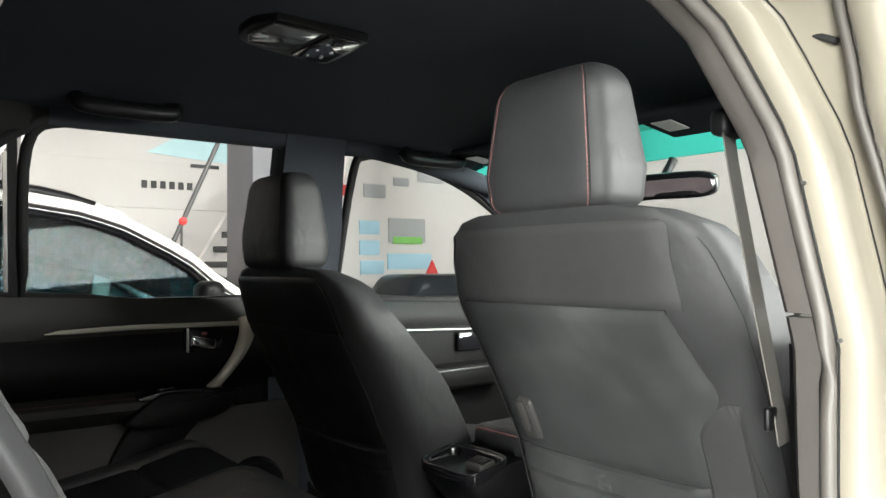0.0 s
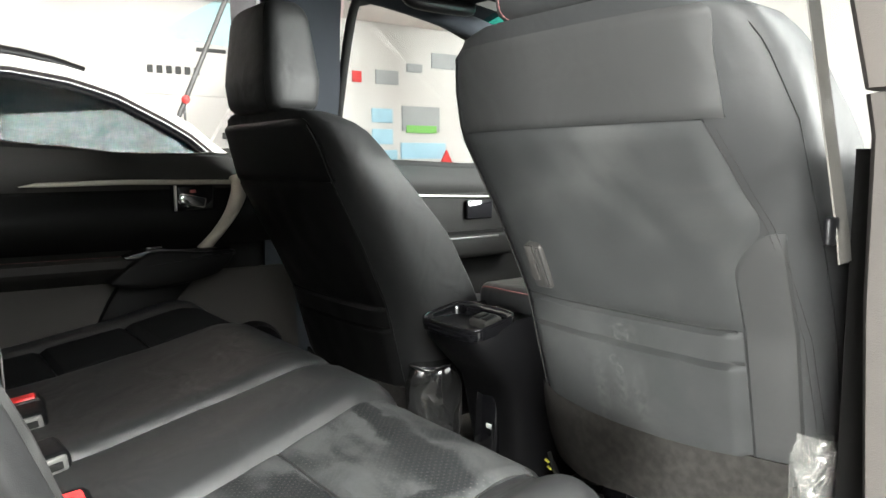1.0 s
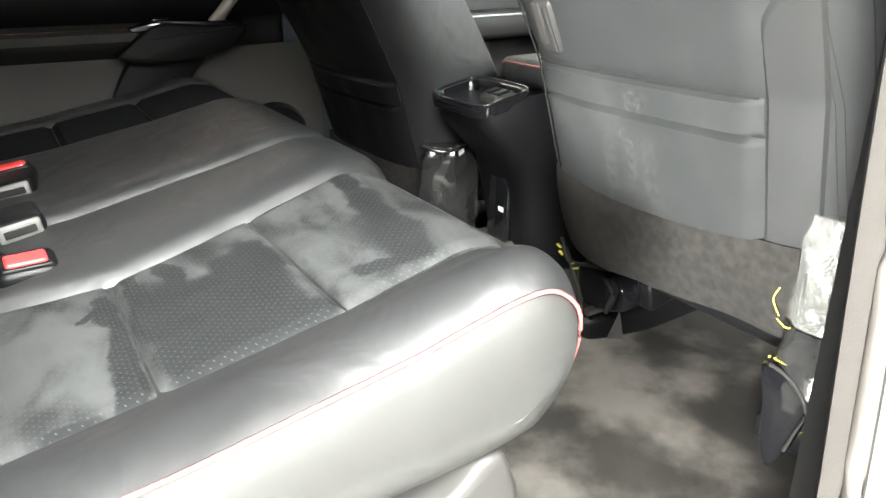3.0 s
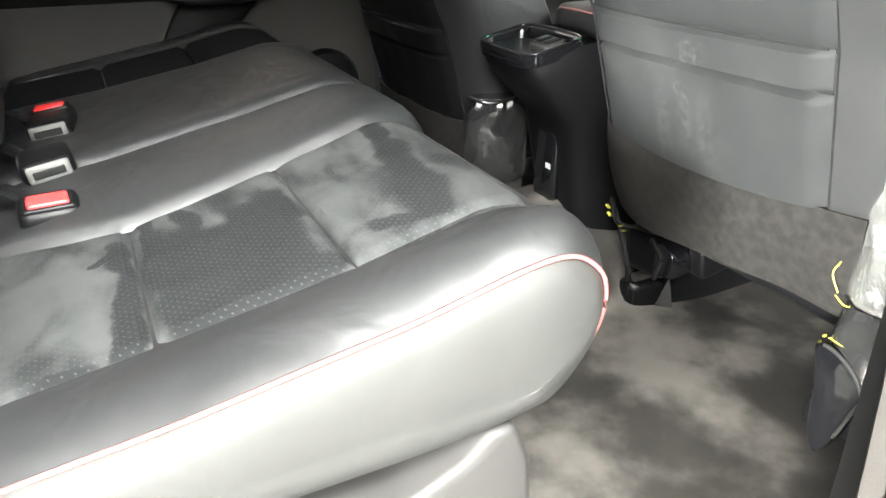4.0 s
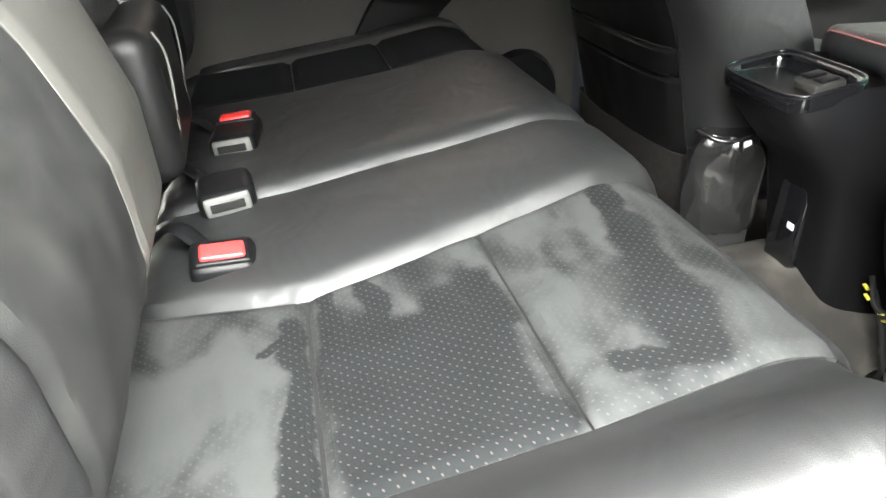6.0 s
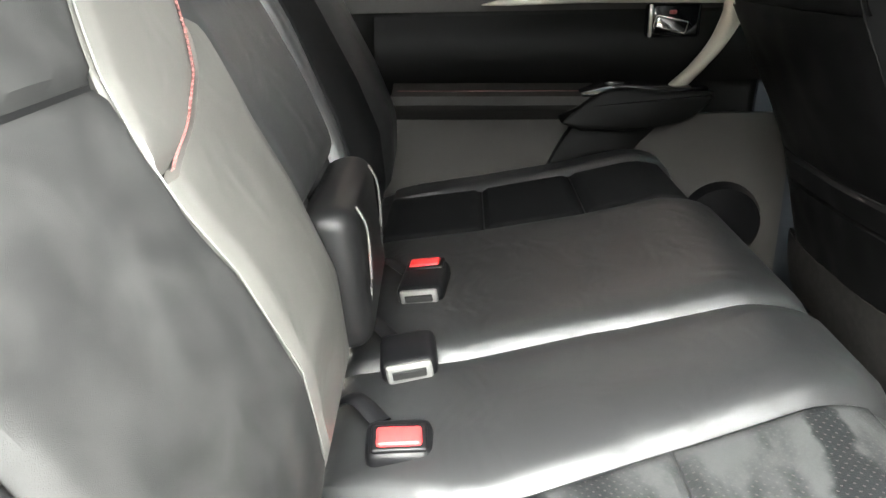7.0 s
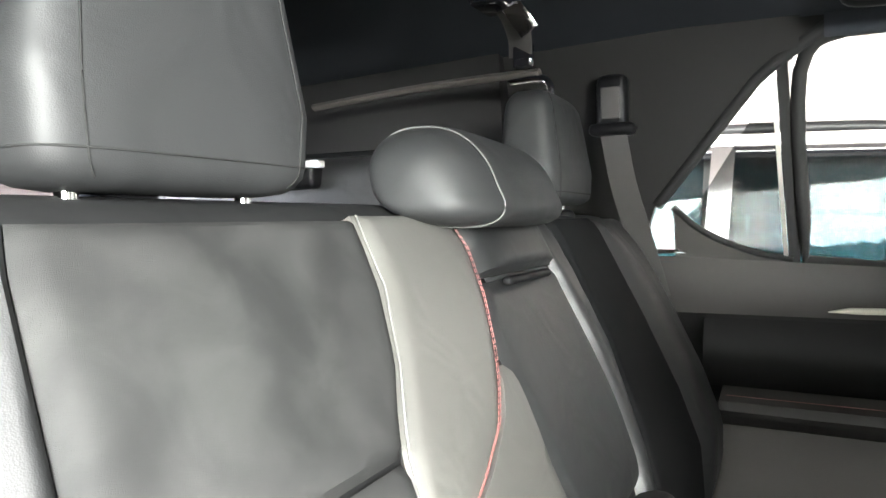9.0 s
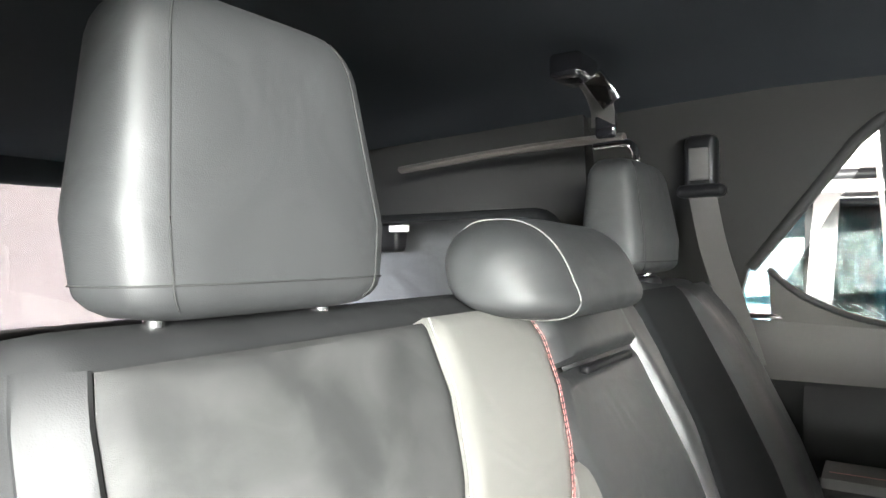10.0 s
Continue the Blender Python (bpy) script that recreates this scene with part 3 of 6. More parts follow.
    top = lambda q: 1.333 - 0.045 * (1 - (q if flip > 0 else 1 - q)) ** 2.2
    part("side_back_panel", panel(back, lambda v: (s0, s1), lambda q: (1.045, top(q)), 0.0015, 0.002, 34, 16, 0.08), smooth, seat, "smooth side strip")
    # the felt skirt below, sagging at its loose hem
    P = []
    for i in range(14):
        a = i / 13
        row = []
        for j in range(40):
            u = (-0.99 + 1.80 * j / 39) * flip
            p = back(max(-0.999, min(0.999, u)), 1.055 - 0.02 * math.sin((u + 1) * 1.5))
            z = 1.05 - a * (0.128 + 0.008 * math.sin(j * 0.15))
            row.append((cx + u * half(1.05), p.y - 0.004 + 0.03 * a * a + 0.003 * a * math.sin(j * 0.45) + 0.02 * a * max(0, abs(u) - 0.8), z + dz))
        P.append(row)
    part("felt_skirt", slab(P, 0.006), SKIRT, seat, "worn grey brown felt skirt under the backrest")
    # seams with stitching
    run = lambda z: lerp(z, [1.05, 1.21, 1.30, 1.345, 1.375, 1.415, 1.45], [0.93, 0.888, 0.842, 0.81, 0.765, 0.715, 0.665])
    for du in (0.0, 0.026):
        part("stitching", stitches([back((run(z) + du) * flip, z) + Vector((0.0004 * flip, -0.0009, 0)) for z in np.linspace(1.05, 1.447, 60)], 0.0006, 0.006), STITCH, seat)
    part("wing_seam", tube([back(flip * lerp(z, [1.05, 1.3, 1.45, 1.54], [0.985, 0.978, 0.965, 0.94]), z) + Vector((0.0004 * flip, -0.0006, 0)) for z in np.linspace(1.10, 1.54, 30)], 0.0007, 5), SEAM, seat)
    for u in (-0.83 * flip,):
        part("side_seam", tube([back(u, z) + Vector((0, -0.003, 0)) for z in np.linspace(1.05, 1.55, 24)], 0.0014, 6), SEAM, seat)
    # cushion and base
    C = []
    for y in np.linspace(1.10, 1.62, 18):
        e = (y - 1.10) / 0.52
        w = 0.25 * (1 - 0.15 * max(0, e - 0.8) * 5)
        row = []
        for k in range(32):
            t = k * math.tau / 32
            c, s = math.cos(t), math.sin(t)
            row.append((cx + math.copysign(abs(c) ** 0.45, c) * w, y + dy, 1.03 + 0.03 * e + dz + math.copysign(abs(s) ** 0.45, s) * (0.075 - 0.02 * max(0, e - 0.85) * 6) + 0.02 * (abs(c) ** 4) * (s > 0)))
        C.append(row)
    part("cushion", grid(C, wrap=True), LEATHER, seat)
    # Added side panel keeps lamp light from reaching the carpet under the seat.
    part("added_shade_panel", box(cx + 0.225 * flip, 1.43 + dy, 0.885, 0.03, 0.46, 0.20, 0.012, 3), BLACK_PLASTIC, seat)
    part("seat_frame", box(cx, 1.34 + dy, 0.915, 0.40, 0.44, 0.07, 0.015), BLACK_PLASTIC, seat)
    for sx in (-0.235, 0.19):
        part("floor_rail", box(cx + sx, 1.47 + dy, 0.735, 0.045, 0.56, 0.035, 0.006), STEEL, seat)
    # release lever on the tunnel side
    if flip < 0:
        return seat, back
    p = back(-0.535, 1.262)
    lever = part("release_lever", box(p.x, p.y - 0.004, p.z, 0.034, 0.018, 0.076, 0.0085, 4, (24, 0, 6)), GREY_PLASTIC, seat, "dark grey release lever")
    part("lever_plate", box(p.x - 0.005, p.y - 0.0165, p.z + 0.003, 0.014, 0.004, 0.056, 0.0015, 2, (24, 0, 6)), DOOR_GREY, lever)
    part("lever_rim", tube([(p.x + 0.011, p.y - 0.0125 + 0.0128 * k, p.z - 0.0028 - 0.028 * k) for k in np.linspace(-1, 1, 7)], 0.0025, 8), GREY_PLASTIC, lever, "thin rim along one side")
    return seat, back


def headrest(name, label, cx, cy, z0, w, h, t, lean, parent=None, front=1, red=True, n=4.5, top=0.82, group=""):
    """A padded block with side panels; front: -1 for one whose face looks forward."""
    rest = thing(name, label, "headrest", (cx, cy, z0), group)

    def at(th, k, grow=0.0):
        c, s = math.cos(th), math.sin(th)
        e = min(k, 1 - k)
        r = min(1.0, e / (0.10 if k < 0.5 else 0.17))
        r = math.sqrt(1 - (1 - r) ** 2) if r < 1 else 1.0
        a = (w / 2) * lerp(k, [0, 0.3, 1], [0.95, 1.0, top]) * (0.72 + 0.28 * r)
        b = (t / 2) * lerp(k, [0, 0.3, 1], [0.9, 1.0, 0.72]) * (0.5 + 0.5 * r)
        x = math.copysign(abs(c) ** (2 / n), c) * (a + grow)
        y = math.copysign(abs(s) ** (2 / n), s) * (b + grow)
        y += lean * (k - 0.1) * h
        return Vector((cx + x, cy + y, z0 + k * h))
    ks = [0.0, 0.012, 0.035, 0.07, 0.11, 0.16] + list(np.linspace(0.2, 0.8, 14)) + [0.84, 0.89, 0.93, 0.965, 0.988, 1.0]
    body = part("pad", grid([[at(j * math.tau / 64, k) for j in range(64)] for k in ks], wrap=True), MATT_LEATHER, rest)
    for th in (0.30 * math.pi, 0.70 * math.pi, -0.30 * math.pi, -0.70 * math.pi):
        big = (th < 0) == (front > 0)
        m = RED if red and big else SEAM
        part("stitched_seam", (stitches([at(th, k, 0.0006) for k in np.linspace(0.03, 0.97, 60)], 0.0006, 0.006, 0.2) if big and red else tube([at(th, k, 0.0003) for k in np.linspace(0.03, 0.97, 40)], 0.0006, 6)), m, rest, "red double stitching" if m is RED else "")
        if big and red:
            part("stitched_seam", tube([at(th + (0.05 if abs(th) < 1.6 else -0.05) * (1 if th > 0 else -1) * -1, k, 0.0003) for k in np.linspace(0.04, 0.96, 40)], 0.0009, 6), SEAM, rest)
    if front < 0:
        part("base_seam", tube([at(j * math.tau / 64, 0.105, 0.0003) for j in range(64)], 0.0007, 6, closed=True), SEAM, rest)
    for s in (-1, 1):
        post = part("post", tube([(cx + s * 0.066, cy, z0 - 0.07), (cx + s * 0.066, cy, z0 + 0.03)], 0.006, 12), CHROME, rest, "chrome post")
        part("post_guide", lathe([(0.0, 0), (0.021, 0), (0.022, 0.010), (0.018, 0.018), (0.010, 0.021), (0.0, 0.021)], (cx + s * 0.066, cy, z0 - 0.026)), BLACK_PLASTIC, rest)
    return rest


driver, driver_back = front_seat("front_car_seat", "black leather driver seat with scuffed back and map pocket", 0.371, 0.0, 0.0, 1, LEATHER_BACK, SCUFFED, CHALKED)
headrest("driver_headrest", "black leather headrest with red stitching on the driver seat", 0.379, 0.895, 1.578, 0.236, 0.198, 0.12, -0.02)
passenger, passenger_back = front_seat("front_car_seat", "black leather passenger seat with shade painted into its panels", -0.365, -0.06, -0.075, -1, LEATHER_DARK_SHADED, LEATHER_DARK_SHADED, LEATHER_DARK_SHADED)
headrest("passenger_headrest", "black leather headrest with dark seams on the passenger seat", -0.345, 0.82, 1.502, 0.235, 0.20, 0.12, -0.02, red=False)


# ---- rear bench ----
# the upright, its headrests and the trim behind are turned to fit the camera's view
VIEW_FIT = Matrix.Translation((0.691, 0.430, 0.012)) @ Matrix.Rotation(radians(2.65), 4, "Z") @ Matrix.Translation((-0.682, -0.385, 0.0))


def fit_to_view(*things):
    for ob in things:
        ob.matrix_world = VIEW_FIT @ Matrix.Translation(ob.location)


def zc(y):
    return lerp(y, [0.2, 0.30, 0.41, 0.57, 0.68, 0.72, 0.75, 0.80], [1.03, 1.036, 1.049, 1.075, 1.099, 1.101, 1.095, 1.07])


def bench_cushion():
    base = thing("rear_bench_cushion", "black leather rear bench cushion with dusty suede inserts and red piping", "bench seat", (0, 0.5, 0.93))
    prof = [(0.22, 0.98), (0.235, 1.02), (0.28, 1.033), (0.35, 1.042), (0.41, 1.049), (0.49, 1.062), (0.57, 1.075), (0.63, 1.087), (0.68, 1.096), (0.715, 1.097), (0.74, 1.086), (0.757, 1.066), (0.762, 1.04),
            (0.752, 1.012), (0.732, 0.985), (0.71, 0.978), (0.68, 0.972), (0.63, 0.968), (0.45, 0.965), (0.26, 0.965)]
    prof = [(p.x, p.y) for p in spline([(a, b, 0) for a, b in prof + prof[:1]], 4)[:-1]]
    cy, cz = 0.50, 1.0

    def corner(x):
        """How far the front edge falls back towards the rounded near corner."""
        return 0.022 * min(1.0, max(0.0, (x - 0.44) / 0.15)) ** 2

    def lift(x):
        """The padded bolster's rise along the near edge."""
        return 0.022 * math.exp(-((x - 0.545) / 0.046) ** 2)

    def ring(x, d):
        q = corner(x)
        tuck = 0.22 * min(1.0, max(0.0, (x - 0.46) / 0.11))
        low = 0.005 * min(1.0, max(0.0, (0.52 - x) / 0.04))
        return [(x, cy + (y - cy) * (1 - d / 0.26) - q * max(0.0, y - 0.58) / 0.18 - (tuck * max(0.0, 1.075 - z) if y > 0.6 else 0.0), cz + (z - cz) * (1 - d / 0.075) + (lift(x) - low) * max(0.0, z - 1.0) / 0.09) for y, z in prof]
    rows = [ring(-0.665, 0.05), ring(-0.66, 0.03), ring(-0.645, 0.012), ring(-0.62, 0.002)]
    rows += [ring(x, 0.0) for x in np.linspace(-0.6, 0.46, 26)]
    rows += [ring(x, 0.0) for x in np.linspace(0.475, 0.555, 9)] + [ring(0.566, 0.001), ring(0.576, 0.003), ring(0.583, 0.006)]
    part("body", grid(rows, wrap=True), LEATHER, base)
    side = [ring(0.583, 0.0065), ring(0.591, 0.0095), ring(0.598, 0.018), ring(0.602, 0.04), ring(0.604, 0.06), ring(0.603, 0.073)]
    part("side_panel", grid(side, wrap=True), SIDE_VINYL, base, "smooth black side panel")
    edge = [p for p in ring(0.5868, 0.0052) if p[1] > 0.26 and p[2] > 0.982 and (p[2] > 1.01 or p[1] > 0.62)]
    part("red_piping", tube(edge, 0.0019, 8), PIPING, base, "pinkish red stitched piping")
    nose = spline([(0.70, 1.099, 0), (0.728, 1.094, 0), (0.750, 1.077, 0), (0.7625, 1.045, 0), (0.757, 1.01, 0), (0.742, 0.985, 0), (0.72, 0.958, 0)], 6)
    run_s = [0.70]
    for p, q in zip(nose, nose[1:]):
        run_s.append(run_s[-1] + (q - p).length)

    def S(x, v):
        """The cushion's skin: v is the way forward in metres, over the nose and down its front."""
        y, z = (v, zc(v)) if v <= 0.70 else (lerp(v, run_s, [p.x for p in nose]), lerp(v, run_s, [p.y for p in nose]))
        return Vector((x, y - corner(x) * max(0.0, y - 0.58) / 0.18, z + lift(x) * max(0.0, z - 1.0) / 0.09))
    END = 0.88
    sr = lambda y: lerp(y, [0.25, 0.30, 0.41, 0.56, 0.71, 0.75], [0.225, 0.238, 0.258, 0.217, 0.185, 0.18])
    sl = lambda y: lerp(y, [0.25, 0.39, 0.53, 0.71], [0.045, 0.035, 0.016, 0.012])
    bo = lambda y: lerp(y, [0.25, 0.32, 0.41, 0.57, 0.71], [0.51, 0.502, 0.490, 0.481, 0.472])
    for a, b in ((0.262, 0.408), (0.410, 0.564), (0.566, 0.735)):
        part("suede_insert", panel(S, lambda v: (sr(v) + 0.001, bo(v) - 0.001), lambda t: (a, b), 0.0035, 0.003, 22, 34, 0.05, 0.002), SUEDE, base, "dusty perforated black suede insert with wiped marks")
    part("centre_panel", panel(S, lambda v: (sl(v) + 0.001, sr(v) - 0.001), lambda t: (0.262, END), 0.021, 0.003, 50, 26, 0.38), LEATHER, base)
    part("left_panel", panel(S, lambda v: (-0.335, sl(v) - 0.001), lambda t: (0.262, END), 0.019, 0.003, 50, 44, 0.11), LEATHER, base)
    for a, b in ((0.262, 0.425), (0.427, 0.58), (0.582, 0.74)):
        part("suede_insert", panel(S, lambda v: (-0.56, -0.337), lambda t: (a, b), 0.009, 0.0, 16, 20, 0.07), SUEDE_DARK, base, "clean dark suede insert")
    part("bolster", panel(S, lambda v: (-0.64, -0.562), lambda t: (0.262, END), 0.014, 0.003, 46, 12, 0.35), LEATHER, base)
    part("front_panel", panel(S, lambda v: (sr(0.72) + 0.001, bo(0.71) - 0.001), lambda t: (0.737, END), 0.004, 0.003, 14, 26, 0.12), LEATHER, base)
    part("base_cover", prism([(0.24, 0.72), (0.665, 0.72), (0.67, 0.80), (0.664, 0.93), (0.65, 0.970), (0.625, 0.970), (0.605, 0.95), (0.56, 0.93), (0.30, 0.93)], "x", 0.50, 0.597, 0.008), GREY_PLASTIC, base, "grey plastic base cover")
    part("base_cover", box(-0.04, 0.45, 0.845, 1.06, 0.38, 0.25, 0.01), BLACK_PLASTIC, base)
    return base


bench_cushion()


def bp(z):
    return lerp(z, [1.03, 1.10, 1.18, 1.26, 1.37, 1.47, 1.54], [0.25, 0.268, 0.262, 0.232, 0.179, 0.127, 0.09])


def bench_back():
    base = thing("rear_bench_upright", "black leather rear backrest with suede insert, grey piping and red stitching", "bench seat", (0, 0.3, 1.05))

    def S(x, z):
        return Vector((x, bp(z), z))

    def body(x0, x1, zt):
        rows = []
        m = 30
        for i in range(m):
            x = x0 + (x1 - x0) * i / (m - 1)
            e = min(x - x0, x1 - x)
            d = 0.03 * (1 - math.sqrt(max(0.0, 1 - (1 - min(1, e / 0.03)) ** 2)))
            row = []
            pr = [(1.03, -0.06), (1.03, -0.02), (1.10, -0.010), (1.18, -0.009), (1.26, -0.008), (1.32, -0.008), (1.37, -0.008), (1.42, -0.008), (zt - 0.05, -0.006), (zt - 0.02, -0.010), (zt - 0.004, -0.024), (zt, -0.045), (zt - 0.006, -0.09), (zt - 0.04, -0.115), (1.30, -0.12), (1.05, -0.12)]
            for z, o in pr:
                row.append((x - (lerp(z, [1.03, 1.2, 1.4, 1.54], [0.055, 0.045, 0.02, 0.01]) * (x - x0) / (x1 - x0) if x1 > 0.3 else 0), bp(z) + o - d * (1 if o > -0.03 else 0) + d * (1 if o < -0.08 else 0), z - d * 0.6 * (z > zt - 0.03)))
            rows.append(row)
        return grid(rows, wrap=True, angle=60)
    part("body", body(0.02, 0.528, 1.532), BOLSTER, base)
    part("body", body(-0.66, 0.015, 1.524), LEATHER, base)
    wl = lambda z: lerp(z, [1.05, 1.11, 1.20, 1.26, 1.30, 1.34, 1.375, 1.40, 1.42, 1.47, 1.53], [0.240, 0.262, 0.281, 0.292, 0.306, 0.308, 0.300, 0.282, 0.266, 0.239, 0.232])
    rl = lambda z: lerp(z, [1.05, 1.30, 1.318, 1.325, 1.336, 1.361, 1.385, 1.408, 1.45, 1.49, 1.53], [0.30, 0.305, 0.297, 0.278, 0.230, 0.166, 0.134, 0.110, 0.080, 0.066, 0.082])
    edge = lambda z: lerp(z, [1.05, 1.15, 1.25, 1.38, 1.50, 1.53], [0.48, 0.496, 0.510, 0.515, 0.497, 0.488])
    out = -1.0
    part("suede_insert", panel(S, lambda v: (wl(v) + 0.002, edge(v) - 0.001), lambda t: (1.376, 1.519), 0.006, 0.003, 26, 34, 0.08, 0.003, out), SUEDE_BACK, base, "dusty dark grey suede insert")
    part("suede_insert", panel(S, lambda v: (wl(v) + 0.002, edge(v) - 0.001), lambda t: (1.06, 1.373), 0.006, 0.003, 40, 34, 0.06, 0.003, out), SUEDE_BACK, base, "dusty dark grey suede insert")
    roll = lambda x, z: S(x, z) - Vector((0, 2.2 * max(0.0, x - edge(z)) ** 1.25, 0))
    part("side_bolster", panel(roll, lambda v: (edge(v) + 0.001, edge(v) + 0.026), lambda t: (1.06, 1.52), 0.005, 0.003, 40, 14, 0.3, 0, out), BOLSTER, base)
    part("leather_strip", panel(S, lambda v: (rl(v) + 0.001, wl(v)), lambda t: (1.322, 1.522), 0.006, 0.002, 40, 18, 0.12, 0, out), SHEEN_STRIP, base)
    part("leather_strip", panel(S, lambda v: (0.102, (wl(v) if v < 1.322 else rl(v)) - 0.001), lambda t: (1.06, 1.395), 0.006, 0.002, 44, 18, 0.06, 0, out), SHEEN_STRIP, base)
    part("grey_piping", tube([S(wl(z) + 0.001, z) + Vector((0, 0.0035, 0.0015)) for z in np.linspace(1.08, 1.52, 46)], 0.0008, 6), GREY_PIPING, base)
    red = [S(rl(z) + 0.004, z) + Vector((0, 0.0045, 0.002)) for z in np.linspace(1.322, 1.525, 50)]
    part("red_stitching", stitches(red, 0.0005, 0.006), RED, base, "red stitched seam")
    part("red_stitching", stitches([p + Vector((0.0065, 0.001, 0.0005)) for p in red], 0.00045, 0.006), RED, base, "red stitched seam")
    part("seam", tube([S(rl(z), z) + Vector((0, 0.001, 0)) for z in np.linspace(1.322, 1.525, 50)], 0.0012, 6), SEAM, base)
    # the centre section, with the folded armrest
    part("centre_top_flap", panel(S, lambda v: (-0.158, min(0.068, rl(v) - 0.006)), lambda t: (1.464, 1.512), 0.016, 0.002, 14, 26, 0.25, 0, out), LEATHER, base)
    part("armrest_face", panel(S, lambda v: (-0.15, min(0.10, rl(v) - 0.002)), lambda t: (1.235, 1.46), 0.004, 0.003, 30, 26, 0.08, 0.001, out), LEATHER, base)
    part("pull_loop", box(-0.03, bp(1.46) + 0.012, 1.459, 0.13, 0.01, 0.008, 0.003), BLACK_PLASTIC, base)
    part("armrest_end", box(-0.015, 0.262, 1.156, 0.212, 0.055, 0.146, 0.022, 5, (5, 0, 0)), LEATHER_DARK_SHADED, base, "padded black armrest end")
    for sx in (-0.088, 0.058):
        part("armrest_rim", tube(spline([(sx, 0.282, 1.222), (sx, 0.291, 1.20), (sx, 0.2925, 1.15), (sx, 0.289, 1.10)], 5), 0.0014, 6), GREY_PIPING, base)
    # the far seat
    part("edge_roll", panel(S, lambda v: (lerp(v, [1.06, 1.22, 1.36, 1.5], [-0.125, -0.125, -0.20, -0.222]), lerp(v, [1.06, 1.22, 1.36, 1.5], [-0.09, -0.09, -0.155, -0.16])), lambda t: (1.06, 1.519), 0.012, 0.006, 40, 14, 0.5, 0, out), LEATHER, base)
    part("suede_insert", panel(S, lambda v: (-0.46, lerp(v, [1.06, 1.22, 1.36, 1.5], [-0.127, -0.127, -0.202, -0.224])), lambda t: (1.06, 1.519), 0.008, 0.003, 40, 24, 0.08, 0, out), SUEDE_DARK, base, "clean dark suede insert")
    part("side_bolster", panel(S, lambda v: (-0.645, -0.462), lambda t: (1.06, 1.518), 0.028, 0.003, 40, 14, 0.4, 0, out), LEATHER, base)
    return base


fit_to_view(bench_back())
fit_to_view(headrest("rear_headrest", "large black leather headrest on chrome posts", 0.362, 0.055, 1.534, 0.212, 0.182, 0.084, -0.05, front=-1, red=False, group="rear headrests"))
fit_to_view(headrest("rear_headrest", "large black leather headrest on chrome posts", -0.40, 0.055, 1.538, 0.225, 0.165, 0.10, -0.05, front=-1, red=False, group="rear headrests"))


def middle_headrest():
    rest = thing("middle_headrest", "low domed black leather middle headrest pushed down", "headrest", (0, 0.09, 1.52))
    def ring(x, k):
        row = []
        low = 0.91 + 0.09 * min(1.0, max(0.0, (x + 0.10) / 0.16))
        for j in range(48):
            t = j * math.tau / 48
            c, s = math.cos(t), math.sin(t)
            c, s = math.copysign(abs(c) ** 0.8, c), math.copysign(abs(s) ** 0.8, s)
            row.append((x, 0.092 + c * 0.056 * k + 0.020 * (1 - s) * k, 1.544 + s * (0.057 * low if s > 0 else 0.034) * k - 0.010 * (1 - k)))
        return row
    rows = [ring(-0.050 - 0.020 * math.sin(q), max(0.02, math.cos(q)) ** 0.4) for q in np.linspace(1.57, 0, 9)]
    rows += [ring(x, 1.0) for x in np.linspace(-0.05, 0.07, 8)]
    rows += [ring(0.075 + 0.085 * math.sin(q), max(0.01, math.cos(q)) ** 0.62) for q in np.linspace(0, 1.57, 20)]
    part("pad", grid(rows, wrap=True, angle=60), MATT_LEATHER, rest)
    part("side_seam", tube([(0.108, p[1], p[2]) for p in ring(0.108, 0.966)], 0.0008, 6, closed=True), GREY_PIPING, rest, "light grey piping")
    for sx in (-0.06, 0.06):
        part("post", tube([(sx - 0.02, 0.08, 1.48), (sx - 0.02, 0.085, 1.55)], 0.006, 10), CHROME, rest)
    return rest


fit_to_view(middle_headrest())


# ---- the far side: rear door, pillar, front door ----
def door_face(x_of, y0, y1, z0, z1, thick=0.02, n=14, m=20):
    return slab([[(x_of(y, z), y, z) for y in np.linspace(y0, y1, m)] for z in np.linspace(z0, z1, n)], thick)


def belt(y):
    return 1.447 - 0.045 * (y - 0.38)


def window_frame(parent, outline, x_of, w, mat, name="window_frame"):
    pts = [(x_of(z), y, z) for y, z in outline]
    part(name, tube(pts, w, 8, closed=True), mat, parent)


